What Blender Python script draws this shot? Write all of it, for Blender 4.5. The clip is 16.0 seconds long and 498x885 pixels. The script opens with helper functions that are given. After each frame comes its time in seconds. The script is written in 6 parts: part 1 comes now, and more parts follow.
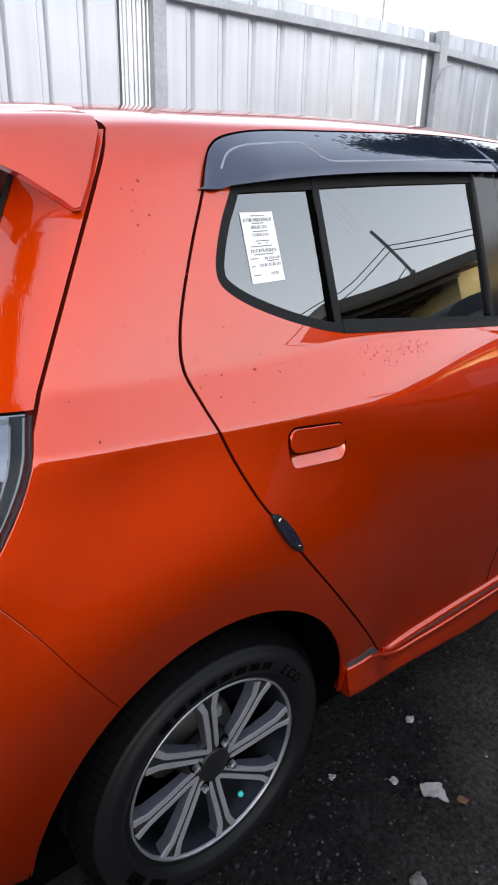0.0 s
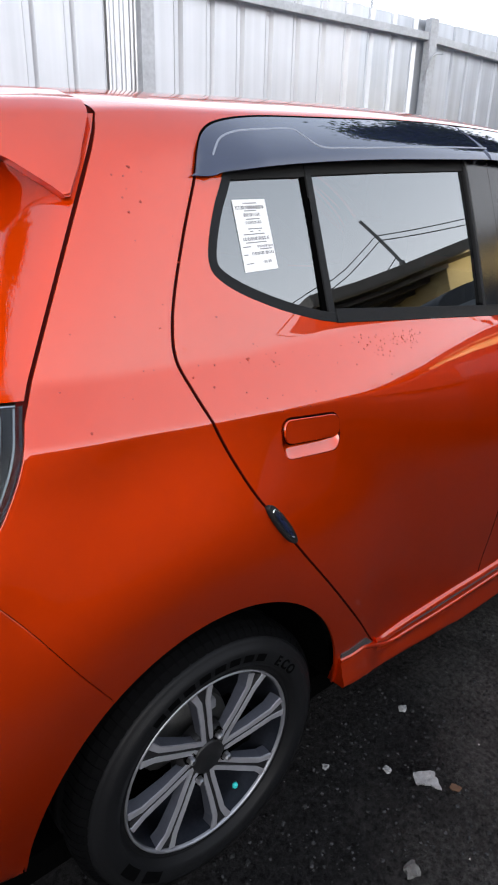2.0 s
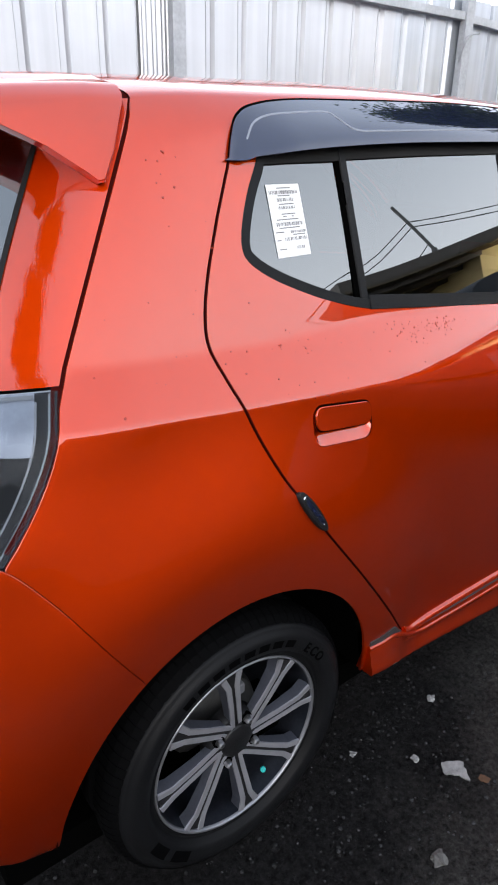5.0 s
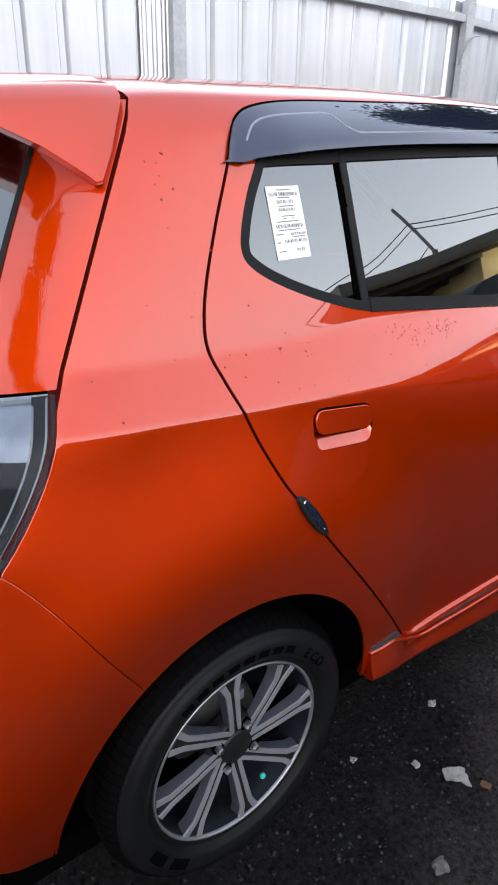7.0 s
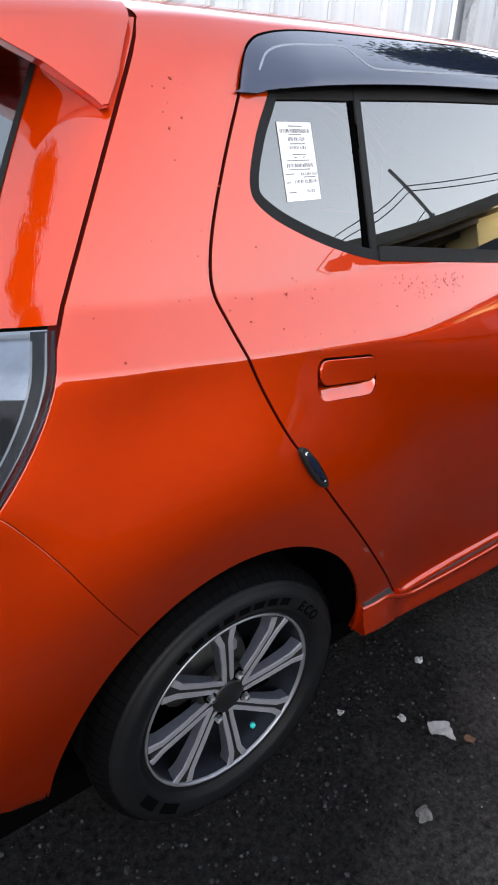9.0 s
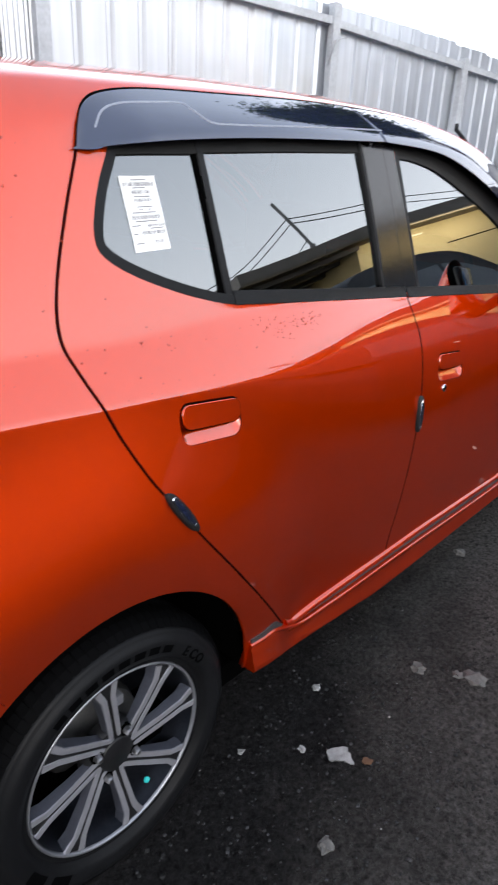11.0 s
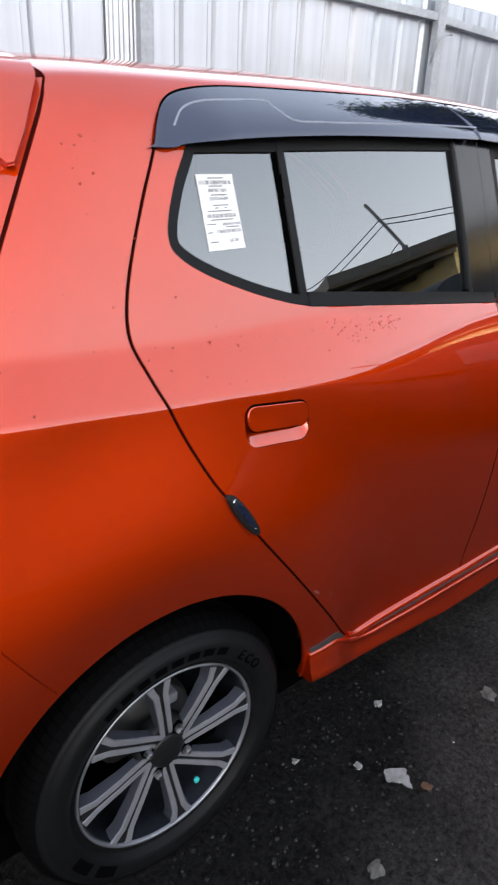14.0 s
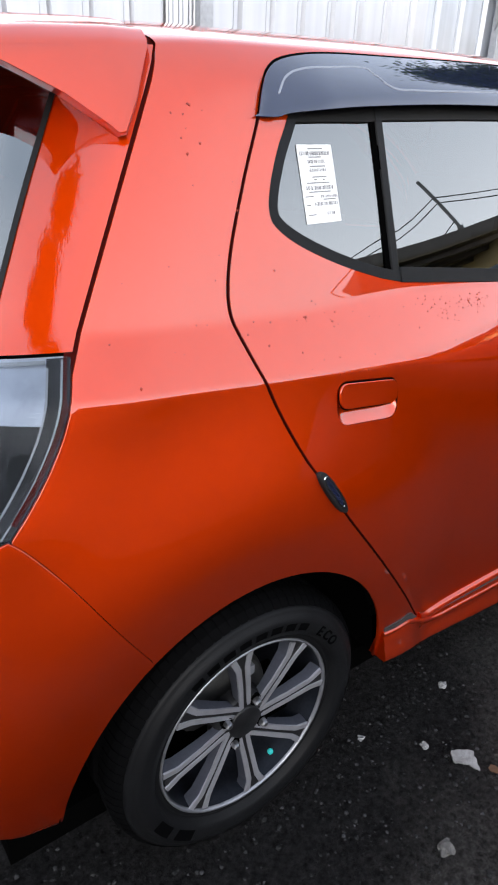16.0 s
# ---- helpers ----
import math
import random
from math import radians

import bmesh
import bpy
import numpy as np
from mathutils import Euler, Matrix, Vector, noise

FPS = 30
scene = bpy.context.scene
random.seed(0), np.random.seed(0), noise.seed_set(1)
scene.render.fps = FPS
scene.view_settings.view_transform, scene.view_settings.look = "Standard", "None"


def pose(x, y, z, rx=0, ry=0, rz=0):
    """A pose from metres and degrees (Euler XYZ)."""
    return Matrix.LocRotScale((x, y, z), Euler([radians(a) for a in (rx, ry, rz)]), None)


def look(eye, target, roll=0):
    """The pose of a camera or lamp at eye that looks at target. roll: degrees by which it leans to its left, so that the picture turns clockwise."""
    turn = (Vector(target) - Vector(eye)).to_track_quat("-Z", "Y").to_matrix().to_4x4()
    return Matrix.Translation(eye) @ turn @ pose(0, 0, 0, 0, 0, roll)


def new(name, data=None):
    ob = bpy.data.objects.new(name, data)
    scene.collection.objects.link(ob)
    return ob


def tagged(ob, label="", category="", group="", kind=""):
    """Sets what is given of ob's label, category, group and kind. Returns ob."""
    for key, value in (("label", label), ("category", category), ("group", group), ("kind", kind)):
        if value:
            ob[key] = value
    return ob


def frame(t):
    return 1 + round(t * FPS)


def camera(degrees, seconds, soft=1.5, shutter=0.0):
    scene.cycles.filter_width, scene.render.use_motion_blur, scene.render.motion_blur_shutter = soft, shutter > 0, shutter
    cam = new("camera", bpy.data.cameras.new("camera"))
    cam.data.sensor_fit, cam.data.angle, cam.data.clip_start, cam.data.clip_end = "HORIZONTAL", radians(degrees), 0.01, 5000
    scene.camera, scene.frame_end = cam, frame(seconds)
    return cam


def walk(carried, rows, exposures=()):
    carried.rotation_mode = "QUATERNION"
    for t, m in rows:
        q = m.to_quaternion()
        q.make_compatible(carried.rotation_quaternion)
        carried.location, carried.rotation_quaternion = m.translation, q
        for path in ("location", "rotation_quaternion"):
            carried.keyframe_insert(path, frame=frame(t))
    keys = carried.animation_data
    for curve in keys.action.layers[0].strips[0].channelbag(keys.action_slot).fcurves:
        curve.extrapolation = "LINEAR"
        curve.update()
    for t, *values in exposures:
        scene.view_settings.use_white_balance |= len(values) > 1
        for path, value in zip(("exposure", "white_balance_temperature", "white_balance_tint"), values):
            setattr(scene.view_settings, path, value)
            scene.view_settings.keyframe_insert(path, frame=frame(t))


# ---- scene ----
cam = camera(41.9, 16.0, soft=1.9, shutter=0.4)
PATH = [
    (0, (-0.588, -0.761, 1.349), (0.618, 0.664, 0.631), 1.5),
    (0.5, (-0.589, -0.758, 1.35), (0.618, 0.668, 0.635), 1.5),
    (1, (-0.58, -0.753, 1.345), (0.643, 0.648, 0.61), 1.6),
    (1.5, (-0.583, -0.76, 1.345), (0.664, 0.62, 0.611), 1.4),
    (2, (-0.587, -0.749, 1.344), (0.638, 0.647, 0.602), 1.6),
    (2.5, (-0.591, -0.74, 1.343), (0.604, 0.678, 0.593), 2.0),
    (3, (-0.587, -0.741, 1.343), (0.594, 0.689, 0.593), 1.5),
    (3.5, (-0.592, -0.739, 1.347), (0.586, 0.704, 0.618), 2.2),
    (4, (-0.598, -0.748, 1.343), (0.577, 0.688, 0.593), 1.7),
    (6.5, (-0.583, -0.739, 1.34), (0.558, 0.703, 0.553), 0.8),
    (7, (-0.585, -0.738, 1.34), (0.567, 0.703, 0.569), 1.1),
    (7.5, (-0.59, -0.728, 1.332), (0.564, 0.697, 0.534), 2.1),
    (8, (-0.59, -0.711, 1.31), (0.583, 0.67, 0.465), 3.0),
    (8.2, (-0.598, -0.704, 1.297), (0.556, 0.675, 0.423), 3.3),
    (10.3, (-0.586, -0.73, 1.322), (0.672, 0.585, 0.492), 3.4),
    (10.5, (-0.563, -0.731, 1.319), (0.731, 0.557, 0.501), 3.1),
    (11, (-0.54, -0.759, 1.335), (0.846, 0.458, 0.561), 2.7),
    (11.5, (-0.501, -0.781, 1.346), (0.984, 0.338, 0.608), 2.5),
    (12, (-0.456, -0.798, 1.347), (1.05, 0.293, 0.611), 1.1),
    (12.5, (-0.451, -0.801, 1.349), (1.018, 0.346, 0.622), 1.0),
    (13, (-0.464, -0.784, 1.346), (0.934, 0.446, 0.617), 1.9),
    (13.5, (-0.475, -0.776, 1.345), (0.83, 0.557, 0.622), 2.4),
    (14, (-0.502, -0.765, 1.331), (0.701, 0.629, 0.55), 2.6),
    (14.5, (-0.526, -0.746, 1.326), (0.615, 0.676, 0.503), 2.6),
    (15, (-0.548, -0.726, 1.32), (0.568, 0.711, 0.49), 2.7),
    (15.5, (-0.567, -0.712, 1.325), (0.564, 0.715, 0.497), 2.8),
    (16, (-0.574, -0.704, 1.322), (0.53, 0.733, 0.475), 2.6),
]
walk(cam, [(t, look(eye, target, roll)) for t, eye, target, roll in PATH], [(0.0, 0.03), (4.0, 0.05), (7.0, 0.12), (8.2, 0.18), (10.5, 0.30), (11.1, 0.25), (11.6, 0.09), (12.2, 0.04), (13.5, 0.0), (14.5, 0.13), (16.0, 0.22)])

# ---- world and light ----
world = bpy.data.worlds.new("overcast_sky")
scene.world = world
world.use_nodes = True
wt = world.node_tree
wt.nodes.clear()
w_out = wt.nodes.new("ShaderNodeOutputWorld")
w_bg = wt.nodes.new("ShaderNodeBackground")
w_sky = wt.nodes.new("ShaderNodeTexSky")
w_sky.sky_type = "NISHITA"
w_sky.sun_disc = False
w_sky.sun_elevation = radians(24)
w_sky.sun_rotation = radians(215)
w_sky.dust_density = 4.0
w_mix = wt.nodes.new("ShaderNodeMix")
w_mix.data_type = "RGBA"
w_mix.inputs["Factor"].default_value = 0.9
# a hazy evening sky, palest towards the horizon
w_co = wt.nodes.new("ShaderNodeTexCoord")
w_sep = wt.nodes.new("ShaderNodeSeparateXYZ")
wt.links.new(w_co.outputs["Generated"], w_sep.inputs[0])
w_up = wt.nodes.new("ShaderNodeValToRGB")
w_up.color_ramp.elements[0].color = (14.8, 15.0, 15.8, 1)
w_up.color_ramp.elements[0].position, w_up.color_ramp.elements[1].position = 0.04, 0.62
w_up.color_ramp.elements[1].color = (5.2, 5.9, 7.1, 1)
wt.links.new(w_sep.outputs[2], w_up.inputs[0])
wt.links.new(w_up.outputs[0], w_mix.inputs["B"])
wt.links.new(w_sky.outputs[0], w_mix.inputs["A"])
wt.links.new(w_mix.outputs["Result"], w_bg.inputs[0])
w_bg.inputs[1].default_value = 0.22
wt.links.new(w_bg.outputs[0], w_out.inputs[0])

sun = new("sun", bpy.data.lights.new("sun", "SUN"))
sun.data.energy = 1.3
sun.data.angle = radians(40)
sun.data.color = (1.0, 0.97, 0.93)
sun.matrix_world = look((0, 0, 8.6), (11.0, 16.0, 0.0))
scene.view_settings.exposure = 0.0


# ---- materials ----
def mat(name, base, rough=0.5, metal=0.0, coat=0.0, coat_rough=0.03, var=0.0, scale=8.0, bump=0.0, bump_scale=60.0,
        spec=0.5, rough_var=0.0, coat_ior=1.5):
    """A surface: base colour with blotches of two sizes, roughness that varies with them, and fine relief."""
    m = bpy.data.materials.new(name)
    m.use_nodes = True
    nt = m.node_tree
    p = nt.nodes["Principled BSDF"]
    p.inputs["Base Color"].default_value = (*base, 1)
    p.inputs["Roughness"].default_value = rough
    p.inputs["Metallic"].default_value = metal
    p.inputs["Coat Weight"].default_value = coat
    p.inputs["Coat Roughness"].default_value = coat_rough
    p.inputs["Coat IOR"].default_value = coat_ior
    p.inputs["Specular IOR Level"].default_value = spec
    tc = nt.nodes.new("ShaderNodeTexCoord")
    if var or rough_var:
        n1 = nt.nodes.new("ShaderNodeTexNoise")
        n1.inputs["Scale"].default_value = scale
        n1.inputs["Detail"].default_value = 8
        n1.inputs["Roughness"].default_value = 0.65
        nt.links.new(tc.outputs["Object"], n1.inputs["Vector"])
        n2 = nt.nodes.new("ShaderNodeTexNoise")
        n2.inputs["Scale"].default_value = scale * 9
        n2.inputs["Detail"].default_value = 4
        nt.links.new(tc.outputs["Object"], n2.inputs["Vector"])
        add = nt.nodes.new("ShaderNodeMath")
        add.operation = "MULTIPLY_ADD"
        nt.links.new(n2.outputs["Fac"], add.inputs[0])
        add.inputs[1].default_value = 0.5
        nt.links.new(n1.outputs["Fac"], add.inputs[2])
        ramp = nt.nodes.new("ShaderNodeMapRange")
        ramp.inputs["From Min"].default_value = 0.45
        ramp.inputs["From Max"].default_value = 1.05
        nt.links.new(add.outputs[0], ramp.inputs["Value"])
        if var:
            mx = nt.nodes.new("ShaderNodeMix")
            mx.data_type = "RGBA"
            mx.inputs["A"].default_value = (*[c * (1 - var) for c in base], 1)
            mx.inputs["B"].default_value = (*[min(1, c * (1 + var)) for c in base], 1)
            nt.links.new(ramp.outputs[0], mx.inputs["Factor"])
            nt.links.new(mx.outputs["Result"], p.inputs["Base Color"])
        if rough_var:
            mr = nt.nodes.new("ShaderNodeMapRange")
            mr.inputs["To Min"].default_value = max(0.02, rough - rough_var)
            mr.inputs["To Max"].default_value = min(1, rough + rough_var)
            nt.links.new(ramp.outputs[0], mr.inputs["Value"])
            nt.links.new(mr.outputs[0], p.inputs["Roughness"])
    if bump:
        nb = nt.nodes.new("ShaderNodeTexNoise")
        nb.inputs["Scale"].default_value = bump_scale
        nb.inputs["Detail"].default_value = 6
        nt.links.new(tc.outputs["Object"], nb.inputs["Vector"])
        b = nt.nodes.new("ShaderNodeBump")
        b.inputs["Strength"].default_value = 1.0
        b.inputs["Distance"].default_value = bump
        nt.links.new(nb.outputs["Fac"], b.inputs["Height"])
        nt.links.new(b.outputs[0], p.inputs["Normal"])
    return m


M_PAINT = mat("orange_metallic_paint", (0.56, 0.036, 0.0002), rough=0.51, metal=0.92, spec=0.0, coat=1.0, coat_rough=0.010, coat_ior=1.80, var=0.05, scale=3)
M_PAINT.node_tree.nodes["Principled BSDF"].inputs["Specular Tint"].default_value = (1.0, 0.35, 0.12, 1)
# near-black that puts the shade of gaps, wheel housings and underbody into the colour
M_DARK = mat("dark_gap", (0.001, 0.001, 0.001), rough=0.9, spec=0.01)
# body red, dulled and darkened so the colour holds the shade inside seams
M_SEAM = mat("shaded_red_seam", (0.045, 0.0025, 0.0012), rough=0.7, spec=0.05)
M_RUBBER = mat("black_rubber_trim", (0.008, 0.0084, 0.0095), rough=0.42, spec=0.13, bump=0.0003, bump_scale=900, var=0.2, scale=20)
M_PILLAR = mat("matte_black_pillar_tape", (0.007, 0.007, 0.008), rough=0.14, spec=0.38, bump=0.00005, bump_scale=1500, var=0.1, scale=30)
M_VISOR = mat("smoked_black_acrylic", (0.010, 0.013, 0.034), rough=0.03, spec=0.7, coat=1.0, coat_rough=0.02, var=0.1, scale=12)
M_VISOR.node_tree.nodes["Principled BSDF"].inputs["Specular Tint"].default_value = (0.72, 0.80, 1.0, 1)


def glass_mat(name, tint, gloss, rough=0.0, ior=1.5):
    """Sheet glass: see-through with a tint, with a mirror film that grows towards grazing."""
    m = bpy.data.materials.new(name)
    m.use_nodes = True
    nt = m.node_tree
    nt.nodes.clear()
    o = nt.nodes.new("ShaderNodeOutputMaterial")
    mx = nt.nodes.new("ShaderNodeMixShader")
    tr = nt.nodes.new("ShaderNodeBsdfTransparent")
    tr.inputs[0].default_value = (*tint, 1)
    gl = nt.nodes.new("ShaderNodeBsdfGlossy")
    gl.inputs["Roughness"].default_value = rough
    gl.inputs["Color"].default_value = (0.94, 0.98, 1.0, 1)
    fr = nt.nodes.new("ShaderNodeFresnel")
    fr.inputs["IOR"].default_value = ior
    mr = nt.nodes.new("ShaderNodeMapRange")
    mr.inputs["To Min"].default_value = gloss
    nt.links.new(fr.outputs[0], mr.inputs["Value"])
    nt.links.new(mr.outputs[0], mx.inputs[0])
    nt.links.new(tr.outputs[0], mx.inputs[1])
    nt.links.new(gl.outputs[0], mx.inputs[2])
    nt.links.new(mx.outputs[0], o.inputs[0])
    return m


M_GLASS = glass_mat("dark_tinted_glass", (0.10, 0.12, 0.13), 0.165)
M_LENS = glass_mat("clear_lamp_lens", (0.80, 0.82, 0.84), 0.0, ior=1.3)
M_SMOKE = mat("smoke_black_frame", (0.0100, 0.0095, 0.0095), rough=0.5, spec=0.14, var=0.2, scale=12)
# tread rubber blackened to carry the shade of wheel well and bumper
M_TREAD = mat("shaded_tread_rubber", (0.0020, 0.0020, 0.0023), rough=0.75, spec=0.04, var=0.3, scale=30)
M_TYRE = mat("tyre_rubber", (0.0066, 0.0068, 0.0076), rough=0.46, spec=0.13, var=0.25, scale=14, bump=0.0004, bump_scale=500)
M_ALLOY = mat("machined_alloy", (0.42, 0.42, 0.46), rough=0.33, metal=0.65, var=0.10, scale=40)
M_ALLOY_DARK = mat("dark_grey_painted_alloy", (0.115, 0.122, 0.152), rough=0.32, metal=0.7, spec=0.3, var=0.15, scale=20)
M_CHROME = mat("chrome", (0.75, 0.76, 0.78), rough=0.12, metal=1.0)
M_STEEL = mat("brake_steel", (0.10, 0.10, 0.10), rough=0.5, metal=0.8, var=0.25, scale=30)
M_PLASTIC = mat("black_plastic", (0.008, 0.008, 0.009), rough=0.45, spec=0.3, bump=0.0002, bump_scale=1200, var=0.15, scale=30)
def sheet_mat(name, base, rough, metal, stain):
    """Zinc sheet with streaks that run down it and dull patches."""
    m = mat(name, base, rough=rough, metal=metal)
    nt = m.node_tree
    p = nt.nodes["Principled BSDF"]
    tc = nt.nodes.new("ShaderNodeTexCoord")
    mp = nt.nodes.new("ShaderNodeMapping")
    mp.inputs["Scale"].default_value = (16, 16, 0.5)
    nt.links.new(tc.outputs["Object"], mp.inputs[0])
    n1 = nt.nodes.new("ShaderNodeTexNoise")
    n1.inputs["Scale"].default_value = 1.0
    n1.inputs["Detail"].default_value = 7
    nt.links.new(mp.outputs[0], n1.inputs["Vector"])
    n2 = nt.nodes.new("ShaderNodeTexNoise")
    n2.inputs["Scale"].default_value = 1.7
    n2.inputs["Detail"].default_value = 5
    nt.links.new(tc.outputs["Object"], n2.inputs["Vector"])
    mu = nt.nodes.new("ShaderNodeMath")
    mu.operation = "ADD"
    nt.links.new(n1.outputs["Fac"], mu.inputs[0])
    nt.links.new(n2.outputs["Fac"], mu.inputs[1])
    r = nt.nodes.new("ShaderNodeValToRGB")
    r.color_ramp.elements[0].position, r.color_ramp.elements[1].position = 0.38, 0.62
    r.color_ramp.elements[0].color = (*[c * (1 - stain) for c in base], 1)
    r.color_ramp.elements[1].color = (*base, 1)
    ha = nt.nodes.new("ShaderNodeMath")
    ha.operation = "MULTIPLY"
    ha.inputs[1].default_value = 0.5
    nt.links.new(mu.outputs[0], ha.inputs[0])
    nt.links.new(ha.outputs[0], r.inputs[0])
    oi = nt.nodes.new("ShaderNodeObjectInfo")
    mr = nt.nodes.new("ShaderNodeMapRange")
    mr.inputs["To Min"].default_value, mr.inputs["To Max"].default_value = 0.86, 1.0
    nt.links.new(oi.outputs["Random"], mr.inputs["Value"])
    mx = nt.nodes.new("ShaderNodeVectorMath")
    mx.operation = "SCALE"
    nt.links.new(r.outputs[0], mx.inputs[0])
    nt.links.new(mr.outputs[0], mx.inputs["Scale"])
    nt.links.new(mx.outputs[0], p.inputs["Base Color"])
    return m


M_FENCE = sheet_mat("zinc_sheet", (0.56, 0.57, 0.60), 0.32, 0.55, 0.16)
M_FENCE_OLD = sheet_mat("weathered_zinc_sheet", (0.60, 0.63, 0.68), 0.32, 0.72, 0.25)
M_FRAME = mat("grey_painted_steel", (0.40, 0.415, 0.44), rough=0.55, metal=0.15, var=0.25, scale=5, bump=0.001, bump_scale=60)


# ---- mesh helpers ----
def smooth_all(me):
    me.polygons.foreach_set("use_smooth", [True] * len(me.polygons))


def mesh_ob(name, verts, faces, material, parent=None, smooth=True, label=""):
    me = bpy.data.meshes.new(name)
    me.from_pydata([tuple(v) for v in verts], [], [tuple(f) for f in faces])
    me.materials.append(material)
    if smooth:
        smooth_all(me)
    ob = new(name, me)
    if parent:
        ob.parent = parent
    return tagged(ob, label)


def part(name, bm, material, parent, label="", smooth=True):
    """Links a bmesh as one mesh object under a thing or a part."""
    me = bpy.data.meshes.new(name)
    bm.to_mesh(me)
    bm.free()
    me.materials.append(material)
    if smooth:
        smooth_all(me)
    ob = new(name, me)
    if parent:
        ob.parent = parent
    return tagged(ob, label)


def box_bm(lo, hi, bevel=0.0, segs=2):
    bm = bmesh.new()
    bmesh.ops.create_cube(bm, size=1)
    c, d = (Vector(lo) + Vector(hi)) / 2, Vector(hi) - Vector(lo)
    for v in bm.verts:
        v.co = Vector(v.co[i] * d[i] + c[i] for i in range(3))
    if bevel:
        bmesh.ops.bevel(bm, geom=bm.edges[:], offset=bevel, segments=segs, profile=0.6, affect="EDGES")
    return bm


def box(name, lo, hi, material, parent=None, bevel=0.0, label=""):
    return part(name, box_bm(lo, hi, bevel), material, parent, label, smooth=False)


def catmull(pts, n=8, closed=False):
    """A smooth curve through control points."""
    p = np.array(pts, float)
    m = len(p)
    out = []
    for i in range(m if closed else m - 1):
        g = lambda k: p[k % m] if closed else p[min(max(k, 0), m - 1)]
        a, b, c, d = g(i - 1), g(i), g(i + 1), g(i + 2)
        for t in np.linspace(0, 1, n, endpoint=False):
            out.append(0.5 * (2 * b + (c - a) * t + (2 * a - 5 * b + 4 * c - d) * t * t + (3 * b - a - 3 * c + d) * t ** 3))
    if not closed:
        out.append(p[-1])
    return np.array(out)


def tube(name, pts, r, material, parent=None, n=8, label=""):
    """A round bar or wire along a line of points."""
    pts = [Vector(p) for p in pts]
    verts, faces = [], []
    for i, p in enumerate(pts):
        d = (pts[min(i + 1, len(pts) - 1)] - pts[max(i - 1, 0)]).normalized()
        q = d.to_track_quat("Z", "Y")
        for k in range(n):
            a = 2 * math.pi * k / n
            verts.append(p + q @ Vector((r * math.cos(a), r * math.sin(a), 0)))
    for i in range(len(pts) - 1):
        for k in range(n):
            faces.append((i * n + k, i * n + (k + 1) % n, (i + 1) * n + (k + 1) % n, (i + 1) * n + k))
    faces += [tuple(range(n))[::-1], tuple(range((len(pts) - 1) * n, len(pts) * n))]
    return mesh_ob(name, verts, faces, material, parent, label=label)


def inside(poly, pts):
    """Which points lie inside a polygon."""
    x, y = pts[:, 0], pts[:, 1]
    res = np.zeros(len(pts), bool)
    px, py = poly[:, 0], poly[:, 1]
    j = len(poly) - 1
    for i in range(len(poly)):
        cross = ((py[i] > y) != (py[j] > y)) & (x < (px[j] - px[i]) * (y - py[i]) / (py[j] - py[i] + 1e-12) + px[i])
        res ^= cross
        j = i
    return res


def smoothstep(a, b, x):
    t = np.clip((x - a) / (b - a), 0, 1)
    return t * t * (3 - 2 * t)


# ---- the car's side surface: inward offset y over length x and height z ----
HALF = 0.80          # from the side plane to the car's middle plane
SEC_Z = np.array([0.15, 0.25, 0.34, 0.45, 0.55, 0.64, 0.72])
SEC_Y = np.array([0.035, 0.034, 0.030, 0.019, 0.011, 0.007, 0.006])


def spline(xs, ys):
    """A natural-looking cubic through knots (finite-difference tangents)."""
    xs, ys = np.asarray(xs, float), np.asarray(ys, float)
    m = np.gradient(ys, xs)

    def f(x):
        x = np.asarray(x, float)
        i = np.clip(np.searchsorted(xs, x) - 1, 0, len(xs) - 2)
        h = xs[i + 1] - xs[i]
        t = (x - xs[i]) / h
        t = np.where(x < xs[0], 0, t)
        v = ((2 * t ** 3 - 3 * t ** 2 + 1) * ys[i] + (t ** 3 - 2 * t ** 2 + t) * h * m[i]
             + (-2 * t ** 3 + 3 * t ** 2) * ys[i + 1] + (t ** 3 - t ** 2) * h * m[i + 1])
        return np.where(x > xs[-1], ys[-1] + m[-1] * (x - xs[-1]), v)
    return f


low_profile = spline(SEC_Z, SEC_Y)


def bend(u, w):
    """max(u, 0) with its corner rounded over w."""
    return 0.5 * (u + np.sqrt(u * u + w * w))


